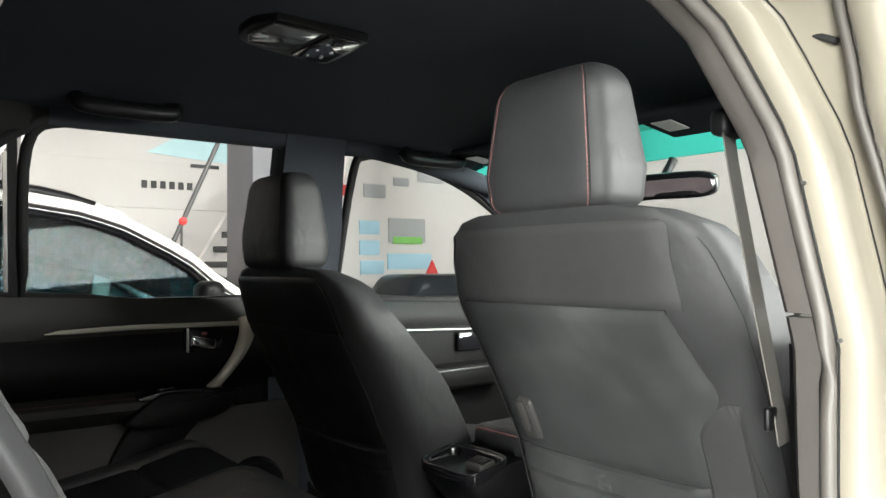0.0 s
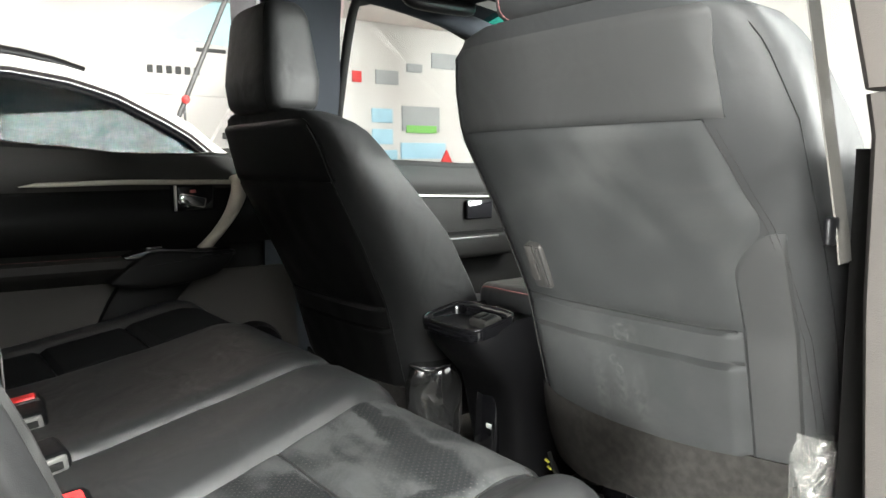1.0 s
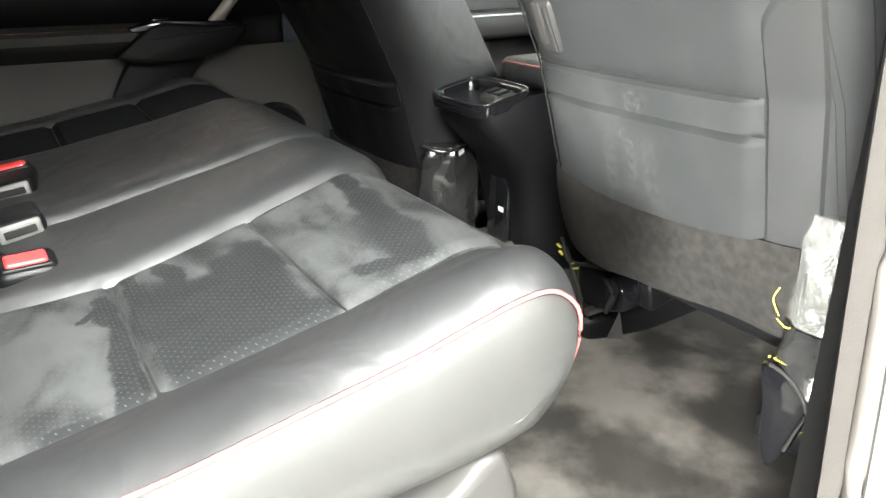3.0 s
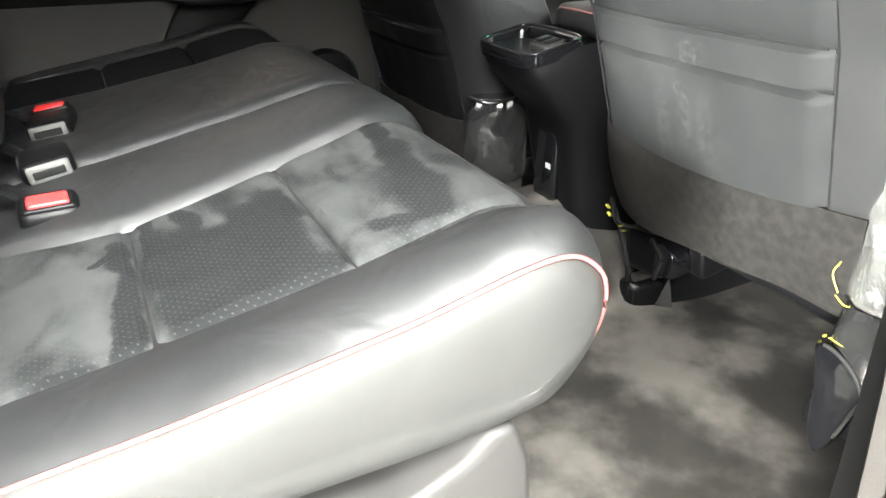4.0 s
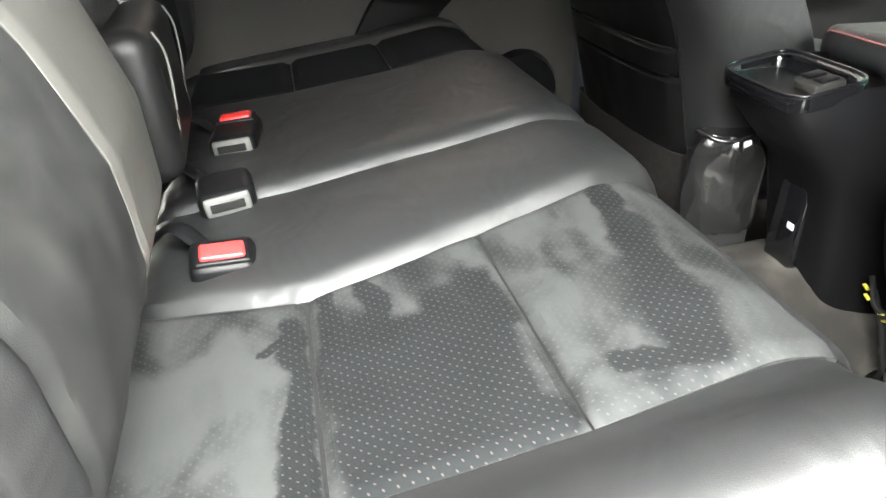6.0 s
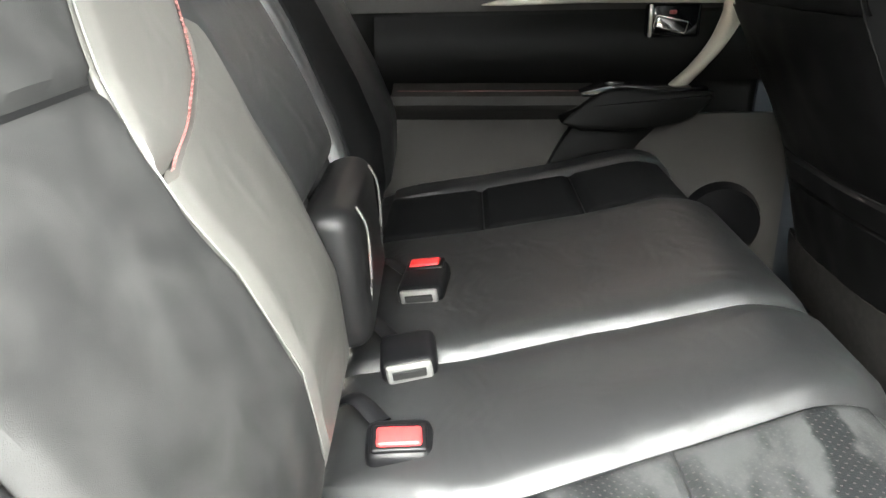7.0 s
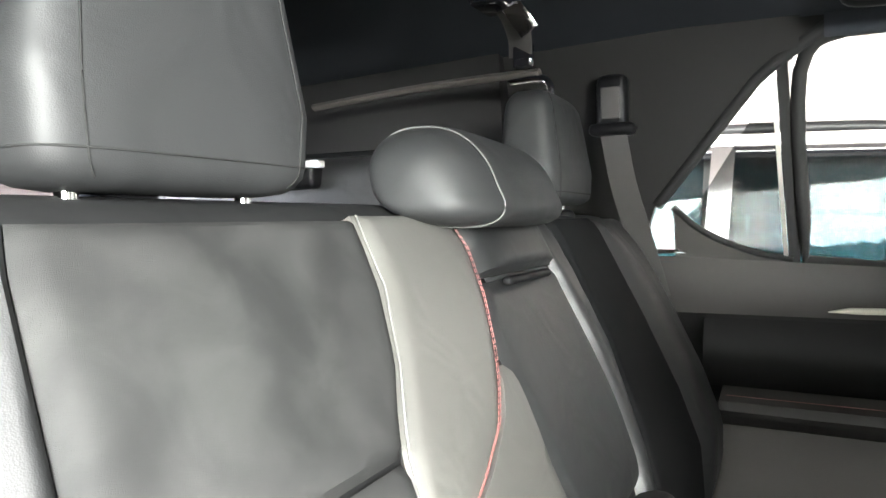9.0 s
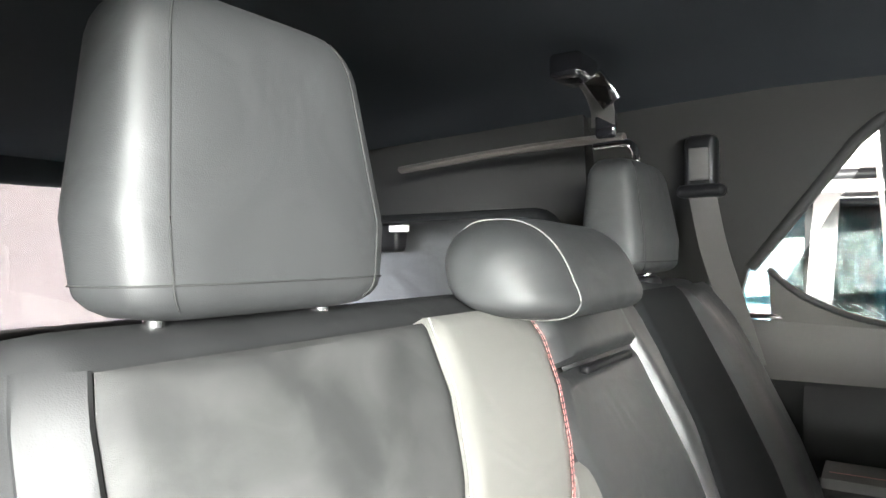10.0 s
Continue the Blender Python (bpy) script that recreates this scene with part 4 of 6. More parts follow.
def left_doors():
    door = thing("rear_door", "black trimmed closed rear door with silver strip and pull handle", "car door", (-0.76, 0.55, 0.75))
    X = -0.72
    part("shell", box(X - 0.045, 0.555, 1.085, 0.06, 0.95, 0.70, 0.004), DOOR_SOFT, door)
    part("upper_panel", slab([[(X + 0.012 * math.sin(a * 3.1), y, belt(y) - a * (belt(y) - 1.352)) for y in np.linspace(0.10, 1.02, 30)] for a in np.linspace(0, 1, 10)], 0.03), DOOR_GREY, door, "charcoal upper door panel")
    part("insert_panel", slab([[(X + 0.02 * math.sin(a * 3.1), y, 1.345 - a * 0.125) for y in np.linspace(0.226, 1.02, 30)] for a in np.linspace(0, 1, 10)], 0.02), DOOR_SOFT, door, "black stitched insert")
    part("armrest", slab([[(X + lerp(a, [0, 0.2, 0.5, 1], [0.02, 0.075, 0.08, 0.02]), y, 1.225 - a * 0.07 - 0.012 * (y - 0.3)) for y in np.linspace(0.26, 0.66, 24)] for a in np.linspace(0, 1, 10)], 0.02), DOOR_GREY, door, "padded charcoal armrest with red thread")
    part("armrest_thread", tube([(X + 0.06, y, 1.217 - 0.012 * (y - 0.3)) for y in np.linspace(0.27, 0.62, 12)], 0.0005, 6), RED, door)
    pod = spline([(0.57, 1.16, 0), (0.62, 1.20, 0), (0.67, 1.222, 0), (0.77, 1.214, 0), (0.836, 1.214, 0), (0.84, 1.20, 0), (0.80, 1.162, 0), (0.71, 1.145, 0), (0.61, 1.145, 0)], 6)
    part("switch_pod", prism([(p.x, p.y) for p in pod], "x", X - 0.01, X + 0.095, 0.006), DOOR_SOFT, door)
    part("switch_plate", prism([(0.605, 1.214), (0.67, 1.228), (0.77, 1.221), (0.835, 1.221), (0.835, 1.214), (0.72, 1.206), (0.61, 1.206)], "x", X + 0.01, X + 0.085, 0.002), GLOSS_BLACK, door)
    part("window_switch", box(X + 0.06, 0.67, 1.228, 0.03, 0.035, 0.008, 0.003), GLOSS_BLACK, door)
    part("lower_panel", slab([[(X + 0.02 + 0.02 * math.sin(a * 2.4), y, 1.16 - a * 0.44) for y in np.linspace(0.10, 1.02, 30)] for a in np.linspace(0, 1, 12)], 0.03), LIT_LOWER_TRIM, door, "charcoal lower door panel lightened as if lit")
    # Raised dark plate; the recess's shade is put in as black trim.
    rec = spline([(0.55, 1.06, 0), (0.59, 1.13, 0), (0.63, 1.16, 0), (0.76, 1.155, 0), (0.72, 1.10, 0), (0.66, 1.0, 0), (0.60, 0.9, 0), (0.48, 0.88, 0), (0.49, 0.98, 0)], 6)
    part("recess_shade_plate", prism([(p.x, p.y) for p in rec], "x", X + 0.0, X + 0.046, 0.004), DOOR_SOFT, door, "dark plate painted as the shaded recess under the armrest")
    part("silver_strip", prism([(0.426, 1.364), (0.46, 1.372), (0.62, 1.376), (0.86, 1.372), (0.99, 1.362), (0.99, 1.356), (0.85, 1.3615), (0.62, 1.365), (0.47, 1.3625)], "x", X - 0.01, X + 0.022, 0.003), SATIN, door, "satin silver strip")
    bez = part("handle_bezel", box(X + 0.016, 0.778, 1.332, 0.012, 0.10, 0.062, 0.008, 3), GLOSS_BLACK, door)
    part("door_handle", box(X + 0.03, 0.772, 1.325, 0.014, 0.062, 0.026, 0.006, 3, (-12, 0, 0)), CHROME, door, "chrome door handle")
    part("handle_rim", box(X + 0.022, 0.736, 1.332, 0.008, 0.006, 0.058, 0.002), SILVER, door)
    part("lock_slider", box(X + 0.027, 0.775, 1.347, 0.01, 0.012, 0.007, 0.002), PIPING, door)
    pull = spline([(X + 0.045, 0.782, 1.212), (X + 0.065, 0.812, 1.25), (X + 0.065, 0.85, 1.30), (X + 0.045, 0.878, 1.35), (X + 0.015, 0.885, 1.375)], 8)
    part("pull_handle", tube(pull, 0.020, 14, flat=0.6), SATIN, door, "satin silver pull handle")
    part("speaker_grille", lathe([(0, 0.03), (0.05, 0.03), (0.075, 0.026), (0.085, 0.0), (0, 0)], (X + 0.03, 0.90, 0.945), "x", 32), BLACK_PLASTIC, door, "round black speaker grille")
    part("corner_chrome", prism([(0.10, 1.472), (0.185, 1.471), (0.20, 1.463), (0.10, 1.461)], "x", X + 0.010, X + 0.030, 0.002), CHROME, door)
    xo = lambda z: -wall_x(z)
    main = [(0.392, 1.448), (0.385, 1.765), (0.46, 1.825), (0.55, 1.838), (0.99, 1.826), (1.0, 1.80), (1.005, 1.425)]
    window_frame(door, [(p.x, p.y) for p in spline([(a, b, 0) for a, b in main + main[:1]], 5)[:-1]], xo, 0.012, RUBBER)
    part("window_frame", slab([[(xo(z) + 0.004, lerp(z, [1.44, 1.78], [0.370, 0.352]) + dy, z) for dy in (-0.003, 0.006, 0.014)] for z in np.linspace(1.43, 1.80, 12)], -0.02), RUBBER, door, "black division bar")
    part("division_strip", slab([[(xo(z) + 0.006, lerp(z, [1.44, 1.78], [0.358, 0.340]) + dy, z) for dy in (0, 0.0035, 0.007)] for z in np.linspace(1.45, 1.75, 8)], -0.01), SILVER, door)
    part("window_pane", slab([[(xo(z) - 0.012, y, z) for y in np.linspace(0.385, 1.01, 8)] for z in np.linspace(1.41, 1.835, 6)], 0.004), SIDE_PANE, door, "side glass tinted to dim the bright outside").visible_shadow = False
    part("quarter_pane", slab([[(xo(z) - 0.012, y, z) for y in np.linspace(lerp(z, [1.43, 1.52, 1.755, 1.80], [0.19, 0.19, 0.345, 0.37]), 0.375, 8)] for z in np.linspace(1.43, 1.79, 12)], 0.004), QUARTER_PANE, door, "quarter glass tinted to dim the bright outside").visible_shadow = False
    q = spline([(0.372, 1.447, 0), (0.30, 1.462, 0), (0.22, 1.50, 0), (0.17, 1.545, 0)], 8)
    part("quarter_sill", slab([[(xo(z) + 0.006, p.x, z) for z in np.linspace(1.43, p.y, 5)] for p in q], -0.025), DOOR_GREY, door, "charcoal panel under the quarter glass")
    part("quarter_sill_seal", tube([(xo(p.y) + 0.006, p.x, p.y + 0.004) for p in q], 0.006, 8), RUBBER, door)
    # quarter trim behind, up to the slanted edge of the glass
    tri = slab([[(xo(z) + 0.012, y0 + (lerp(z, [1.30, 1.54, 1.755, 1.835], [0.08, 0.162, 0.34, 0.46]) - y0) * a, z) for a in np.linspace(0, 1, 14) for y0 in (-1.3,)] for z in np.linspace(1.30, 1.845, 22)], -0.05)
    q1 = solo("trim_quarter_panel", tri, QUARTER, "charcoal quarter pillar trim", "trim", kind="structure")
    fall = lambda y: lerp(y, [-1.3, 0.0, 0.18, 0.27, 0.35, 0.46], [1.795, 1.798, 1.798, 1.788, 1.776, 1.80])
    q2 = solo("trim_headliner_edge", slab([[(xo(fall(y) + (1.85 - fall(y)) * k) + 0.020, y, fall(y) + (1.85 - fall(y)) * k) for y in np.linspace(-1.3, 0.40, 34)] for k in np.linspace(0, 1, 5)], -0.006), QUARTER, "charcoal trim edge above the quarter trim", "trim", kind="structure")
    q3 = solo("trim_glass_edge", tube([(xo(z) + 0.008, lerp(z, [1.54, 1.755, 1.835], [0.166, 0.345, 0.466]), z) for z in np.linspace(1.54, 1.835, 14)], 0.011, 8), RUBBER, "black rubber edge of the quarter glass", "trim", kind="structure")
    fit_to_view(q1, q2, q3)
    solo("trim_roof_rail", tube([(-0.64, y, 1.84) for y in np.linspace(0.42, 1.2, 14)] + [(-0.64, y, 1.84 - 0.24 * (y - 1.2) ** 1.4) for y in np.linspace(1.26, 2.0, 10)], 0.03, 10), HEADLINER, "black roof rail trim", "trim", kind="structure")
    # middle pillar
    pil = slab([[(xo(z) + 0.03, y0, z) for y0 in np.linspace(lerp(z, [0.8, 1.45, 1.85], [0.945, 0.965, 0.955]), lerp(z, [0.8, 1.45, 1.6, 1.73, 1.85], [1.16, 1.162, 1.155, 1.135, 1.125]), 8)] for z in np.linspace(0.72, 1.86, 24)], -0.08)
    solo("trim_middle_pillar", pil, HEADLINER, "black middle pillar trim", "trim", kind="structure")
    front = thing("front_door", "closed front passenger door with silver strip", "car door", (-0.76, 1.5, 0.75))
    part("upper_panel", slab([[(X + 0.012 * math.sin(a * 3.1), y, belt(y) - a * 0.10) for y in np.linspace(1.17, 2.1, 24)] for a in np.linspace(0, 1, 8)], 0.03), DOOR_SOFT, front)
    part("silver_strip", prism([(1.17, 1.33), (1.6, 1.312), (2.0, 1.30), (2.0, 1.294), (1.6, 1.306), (1.17, 1.324)], "x", X, X + 0.022, 0.003), SILVER, front)
    part("lower_panel", slab([[(X + 0.01, y, 1.32 - a * 0.6) for y in np.linspace(1.17, 2.1, 24)] for a in np.linspace(0, 1, 8)], 0.03), DOOR_SOFT, front)
    part("armrest", box(X + 0.04, 1.5, 1.17, 0.09, 0.5, 0.07, 0.015, 3), DOOR_SOFT, front)
    part("armrest_strip", box(X + 0.087, 1.5, 1.195, 0.006, 0.30, 0.005, 0.002), STEEL, front)
    part("handle_bezel", box(X + 0.02, 1.63, 1.27, 0.012, 0.1, 0.06, 0.006), GLOSS_BLACK, front)
    main = [(1.175, 1.415), (1.178, 1.76), (1.21, 1.815), (1.30, 1.815), (1.45, 1.79), (1.62, 1.735), (1.80, 1.64), (1.98, 1.50), (2.02, 1.40), (1.9, 1.385)]
    window_frame(front, [(p.x, p.y) for p in spline([(a, b, 0) for a, b in main + main[:1]], 5)[:-1]], xo, 0.012, RUBBER)
    part("window_pane", slab([[(xo(z) - 0.012, y, z) for y in np.linspace(1.16, lerp(z, [1.38, 1.5, 1.735, 1.82], [2.02, 1.99, 1.63, 1.4]), 8)] for z in np.linspace(1.38, 1.82, 8)], 0.004), PANE, front, "clear side glass").visible_shadow = False
    solo("trim_front_pillar", slab([[(xo(z) + 0.02, lerp(z, [1.38, 1.5, 1.64, 1.735, 1.79, 1.83], [2.03, 1.99, 1.81, 1.63, 1.46, 1.30]) + 0.09 * k, z + 0.02 * k) for k in (0, 0.5, 1)] for z in np.linspace(1.38, 1.83, 14)], -0.04), HEADLINER, "black front pillar trim", "trim", kind="structure")
    return door


left_doors()


# ---- near side of the shell ----
def right_side():
    xo = wall_x
    # middle pillar: grey inner trim, rubber seal, painted flange
    def edge(z):
        return lerp(z, [0.70, 0.95, 1.15, 1.30, 1.45, 1.62, 1.72, 1.78], [0.80, 0.80, 0.80, 0.80, 0.80, 0.79, 0.73, 0.63])
    def px(z):
        return lerp(z, [0.70, 1.0, 1.30, 1.43, 1.62, 1.75, 1.82], [0.775, 0.762, 0.744, 0.742, 0.704, 0.672, 0.62])
    zs = np.linspace(0.70, 1.84, 40)
    nar = lambda z: lerp(z, [0.7, 1.2, 1.46, 1.62], [0.70, 0.75, 0.95, 1.0])
    def pillar(z0, z1, m, nm, lab):
        prof = [(0.0, 0.16), (0.0, 0.06), (0.0, 0.02), (0.004, 0.006), (0.010, 0.0), (0.022, -0.001), (0.036, 0.0)]
        solo(nm, slab([[(px(z) + dx * nar(z), edge(z) + dy, z) for dx, dy in prof] for z in np.linspace(z0, z1, 26)], -0.012), m, lab, "trim", kind="structure")
    pillar(1.462, 1.84, PILLAR, "trim_near_pillar_upper", "brown grey upper pillar trim beside the open door")
    pillar(0.70, 1.458, PILLAR_DARK, "trim_near_pillar_lower", "dark grey lower pillar trim beside the open door")
    solo("trim_door_seal", tube([(px(z) + 0.042 * nar(z), edge(z) + 0.001, z) for z in zs], 0.008, 10), SEAL, "beige grey rubber door seal", "trim", kind="structure")
    flange = [(0.050, 0.002), (0.058, 0.0), (0.070, 0.002), (0.075, 0.006), (0.079, 0.020), (0.081, 0.034), (0.0835, 0.037), (0.095, 0.037), (0.12, 0.038), (0.15, 0.045), (0.20, 0.07)]
    body = slab([[(px(z) + dx * (nar(z) if dx < 0.06 else 1.0) - (1 - nar(z)) * 0.05 * (dx > 0.06), edge(z) + dy, z) for dx, dy in flange] for z in zs], -0.02)
    solo("trim_painted_pillar", body, PAINT, "cream painted door opening flange", "trim", kind="structure")
    solo("trim_flange_groove", tube([(px(z) + 0.052 * nar(z), edge(z) - 0.0005, z) for z in zs], 0.0012, 8), RUBBER, "thin dark groove along the painted flange", "trim", kind="structure")
    solo("trim_panel_joint", tube([(px(z) + 0.087 - (1 - nar(z)) * 0.05, edge(z) + 0.0358, z) for z in zs], 0.0008, 8), RUBBER, "fine dark panel joint on the painted side", "trim", kind="structure")
    solo("trim_pillar_slot", box(px(1.70) + 0.108, edge(1.70) + 0.036, 1.703, 0.026, 0.008, 0.006, 0.002, 2, (0, 30, 0)), RUBBER, "dark slot in the painted side", "trim", kind="structure")
    for z in (1.16, 1.30, 1.44, 1.58):
        solo("screw", lathe([(0, 0), (0.0022, 0), (0.0018, -0.003), (0, -0.003)], (px(z) + 0.056 * nar(z), edge(z) - 0.003, z), "y", 10), STEEL, "small dark screw in the painted flange", "screw", "flange screws")
    # roof rail over the opening and the sill below
    solo("trim_near_roof_rail", tube([(0.655, y, 1.835) for y in np.linspace(-0.9, 0.72, 16)], 0.04, 10), HEADLINER, "black roof rail trim over the open door", "trim", kind="structure")
    solo("trim_near_roof_flange", tube([(0.73, y, 1.86) for y in np.linspace(-1.2, 1.8, 16)], 0.035, 10), PAINT, "cream painted roof side", "trim", kind="structure")
    solo("trim_sill", box(0.80, 0.9, 0.66, 0.14, 1.6, 0.12, 0.02), PAINT, "cream painted door sill", "trim", kind="structure")
    solo("trim_sill_plate", box(0.735, 0.5, 0.728, 0.06, 0.9, 0.012, 0.004), BLACK_PLASTIC, "black sill plate", "trim", kind="structure")
    # front door on the near side, closed
    door = thing("driver_door", "closed driver door with cream paint and clear glass", "car door", (0.8, 1.4, 0.75))
    part("inner_panel", slab([[(0.745, y, z) for y in np.linspace(0.92, 2.1, 10)] for z in np.linspace(0.75, 1.42, 8)], -0.06), DOOR_SOFT, door)
    part("outer_skin", slab([[(0.86 + 0.03 * math.sin((z - 0.6) * 2.6), y, z) for y in np.linspace(0.90, 2.1, 12)] for z in np.linspace(0.55, 1.42, 12)], 0.01), PAINT, door)
    part("window_pane", slab([[(xo(z) + 0.012, y, z) for y in np.linspace(0.95, lerp(z, [1.38, 1.5, 1.735, 1.82], [2.02, 1.99, 1.63, 1.4]), 8)] for z in np.linspace(1.38, 1.82, 8)], 0.004), PANE, door).visible_shadow = False
    # rear wheel arch side behind the bench
    solo("trim_rear_side", slab([[(0.70, y, z) for y in np.linspace(-1.3, 0.10, 10)] for z in np.linspace(0.7, 1.5, 8)], -0.08), DOOR_GREY, "charcoal rear side trim", "trim", kind="structure")
    # Pillar trim is carried back unseen to block light from behind.
    solo("trim_rear_pillar_blocker", slab([[(xo(z) - 0.02, y, z) for y in np.linspace(-1.3, lerp(z, [1.0, 1.5, 1.84], [0.10, 0.12, 0.25]), 9)] for z in np.linspace(1.0, 1.84, 12)], -0.06), PILLAR, "grey rear pillar trim extended back to block light", "trim", kind="structure")
    # the open rear door, swung out in front of the pillar
    od = thing("open_rear_door", "open rear door with cream paint, seen along its inner edge", "car door", (0.95, 0.98, 0.75))
    a = radians(68)
    d = Vector((math.sin(a), -math.cos(a) * 0.2 + 0.25, 0))
    n = Vector((-d.y, d.x, 0)).normalized()
    o = Vector((0.93, 0.97, 0))
    part("inner_panel", slab([[o + d * s + Vector((0, 0, z)) for s in np.linspace(0.05, 0.9, 10)] for z in np.linspace(0.75, 1.42, 8)], 0.05), GREY_PLASTIC, od)
    part("window_frame", tube([o + d * 0.03 + Vector((0, 0, z)) for z in np.linspace(0.6, 1.5, 10)] + [o + d * (0.03 - 0.09 * k) + Vector((0, 0, 1.5 + 0.33 * k)) for k in np.linspace(0.1, 1, 8)] + [o + d * (-0.06 + 0.9 * k) + Vector((0, 0, 1.84)) for k in np.linspace(0.1, 1, 6)], 0.035, 10), PAINT, od)
    part("frame_seal", tube(spline([(0.825, 0.70, 1.80), (0.816, 0.752, 1.72), (0.815, 0.775, 1.68), (0.815, 0.788, 1.64), (0.822, 0.798, 1.597), (0.835, 0.80, 1.54), (0.85, 0.80, 1.46), (0.86, 0.80, 1.38)], 5), 0.0045, 8), SEAL, od, "grey rubber seal")
    part("frame_edge", tube(spline([(0.851, 0.705, 1.81), (0.842, 0.757, 1.73), (0.842, 0.782, 1.68), (0.842, 0.795, 1.64), (0.848, 0.805, 1.597), (0.86, 0.807, 1.54), (0.875, 0.807, 1.46), (0.885, 0.807, 1.38)], 5), 0.023, 10), PAINT, od)
    part("door_edge", slab([[o + d * (0.0 + 0.12 * k) + n * 0.05 + Vector((0, 0, z)) for k in (0, 0.5, 1)] for z in np.linspace(0.6, 1.45, 10)], 0.06), PAINT, od)


right_side()


# ---- front of the cabin ----
def front_cabin():
    dash = thing("dashboard", "black dashboard with a hooded top", "dashboard", (0, 2.0, 1.1))
    part("top", slab([[(x, 1.98 + 0.45 * k, 1.30 + 0.05 * math.sin(k * 2.2) + 0.02 * math.exp(-((x - 0.39) / 0.16) ** 2)) for x in np.linspace(-0.74, 0.74, 30)] for k in np.linspace(0, 1, 8)], 0.05), BLACK_PLASTIC, dash)
    part("face", slab([[(x, 1.98 - 0.05 * math.sin(k * 3), 1.30 - 0.45 * k) for x in np.linspace(-0.74, 0.74, 30)] for k in np.linspace(0, 1, 8)], -0.05), DOOR_SOFT, dash)
    part("air_vent", box(0.66, 1.955, 1.25, 0.10, 0.03, 0.07, 0.01), GLOSS_BLACK, dash)
    wheel = thing("steering_wheel", "black leather steering wheel", "steering wheel", (0.39, 1.78, 1.2))
    rim = [Vector((0.39 + 0.18 * math.cos(t), 1.80 - 0.07 * math.sin(t), 1.22 + 0.17 * math.sin(t))) for t in np.linspace(0, math.tau, 40)[:-1]]
    part("rim", tube(rim, 0.016, 10, closed=True), LEATHER, wheel)
    part("hub", box(0.39, 1.82, 1.21, 0.17, 0.05, 0.12, 0.02, 3, (-25, 0, 0)), BLACK_PLASTIC, wheel)
    part("column", tube([(0.39, 1.83, 1.2), (0.39, 2.0, 1.15)], 0.04, 12), BLACK_PLASTIC, wheel)
    # windscreen with a tinted band
    def ws(x, k):
        return (x, 1.62 + 0.80 * k - 0.06 * (x / 0.7) ** 2, 1.845 - 0.48 * k - 0.02 * (x / 0.7) ** 2)
    solo("window_windscreen", slab([[ws(x, k) for x in np.linspace(-0.68, 0.68, 14)] for k in np.linspace(0.14, 1, 8)], 0.005), PANE, "clear windscreen", "window", kind="structure").visible_shadow = False
    solo("window_windscreen_band", slab([[ws(x, k) for x in np.linspace(-0.68, 0.68, 14)] for k in np.linspace(-0.02, 0.14, 4)], 0.005), CYAN, "cyan tinted band of the windscreen", "window", kind="structure").visible_shadow = False
    mir = thing("rear_view_mirror", "black framed rear view mirror on a short stem", "mirror", (-0.02, 1.70, 1.70))
    outl = spline([(-0.16, -0.018, 0), (-0.14, 0.022, 0), (0.0, 0.032, 0), (0.14, 0.03, 0), (0.165, 0.0, 0), (0.14, -0.032, 0), (0.0, -0.034, 0), (-0.13, -0.038, 0)] + [(-0.16, -0.018, 0)], 5)[:-1]
    tilt = Matrix.Translation((-0.06, 1.70, 1.708)) @ Euler((radians(4.3), 0, radians(18))).to_matrix().to_4x4()
    part("housing", turned(prism([(p.x, p.y) for p in outl], "y", 0.0, 0.035, 0.006), tilt), GLOSS_BLACK, mir)
    part("mirror_glass", turned(prism([(p.x * 0.93, p.y * 0.62 - 0.005) for p in outl], "y", -0.003, 0.002), tilt), MIRROR, mir)
    part("stem", tube([(-0.04, 1.73, 1.73), (-0.03, 1.76, 1.78)], 0.012, 10), BLACK_PLASTIC, mir)
    for nm, x0, x1 in (("sun_visor", 0.08, 0.52), ("sun_visor", -0.55, -0.10)):
        v = thing(nm, "black fabric sun visor folded up", "sun visor", ((x0 + x1) / 2, 1.55, 1.78), "sun visors")
        part("pad", box((x0 + x1) / 2, 1.52, 1.822, x1 - x0, 0.17, 0.018, 0.008, 3, (-8, 0, 0)), HEADLINER, v)
        part("label", box(x0 + 0.06, 1.50, 1.811, 0.05, 0.07, 0.002, 0, 1, (-8, 0, 0)), WHITE, v)


front_cabin()


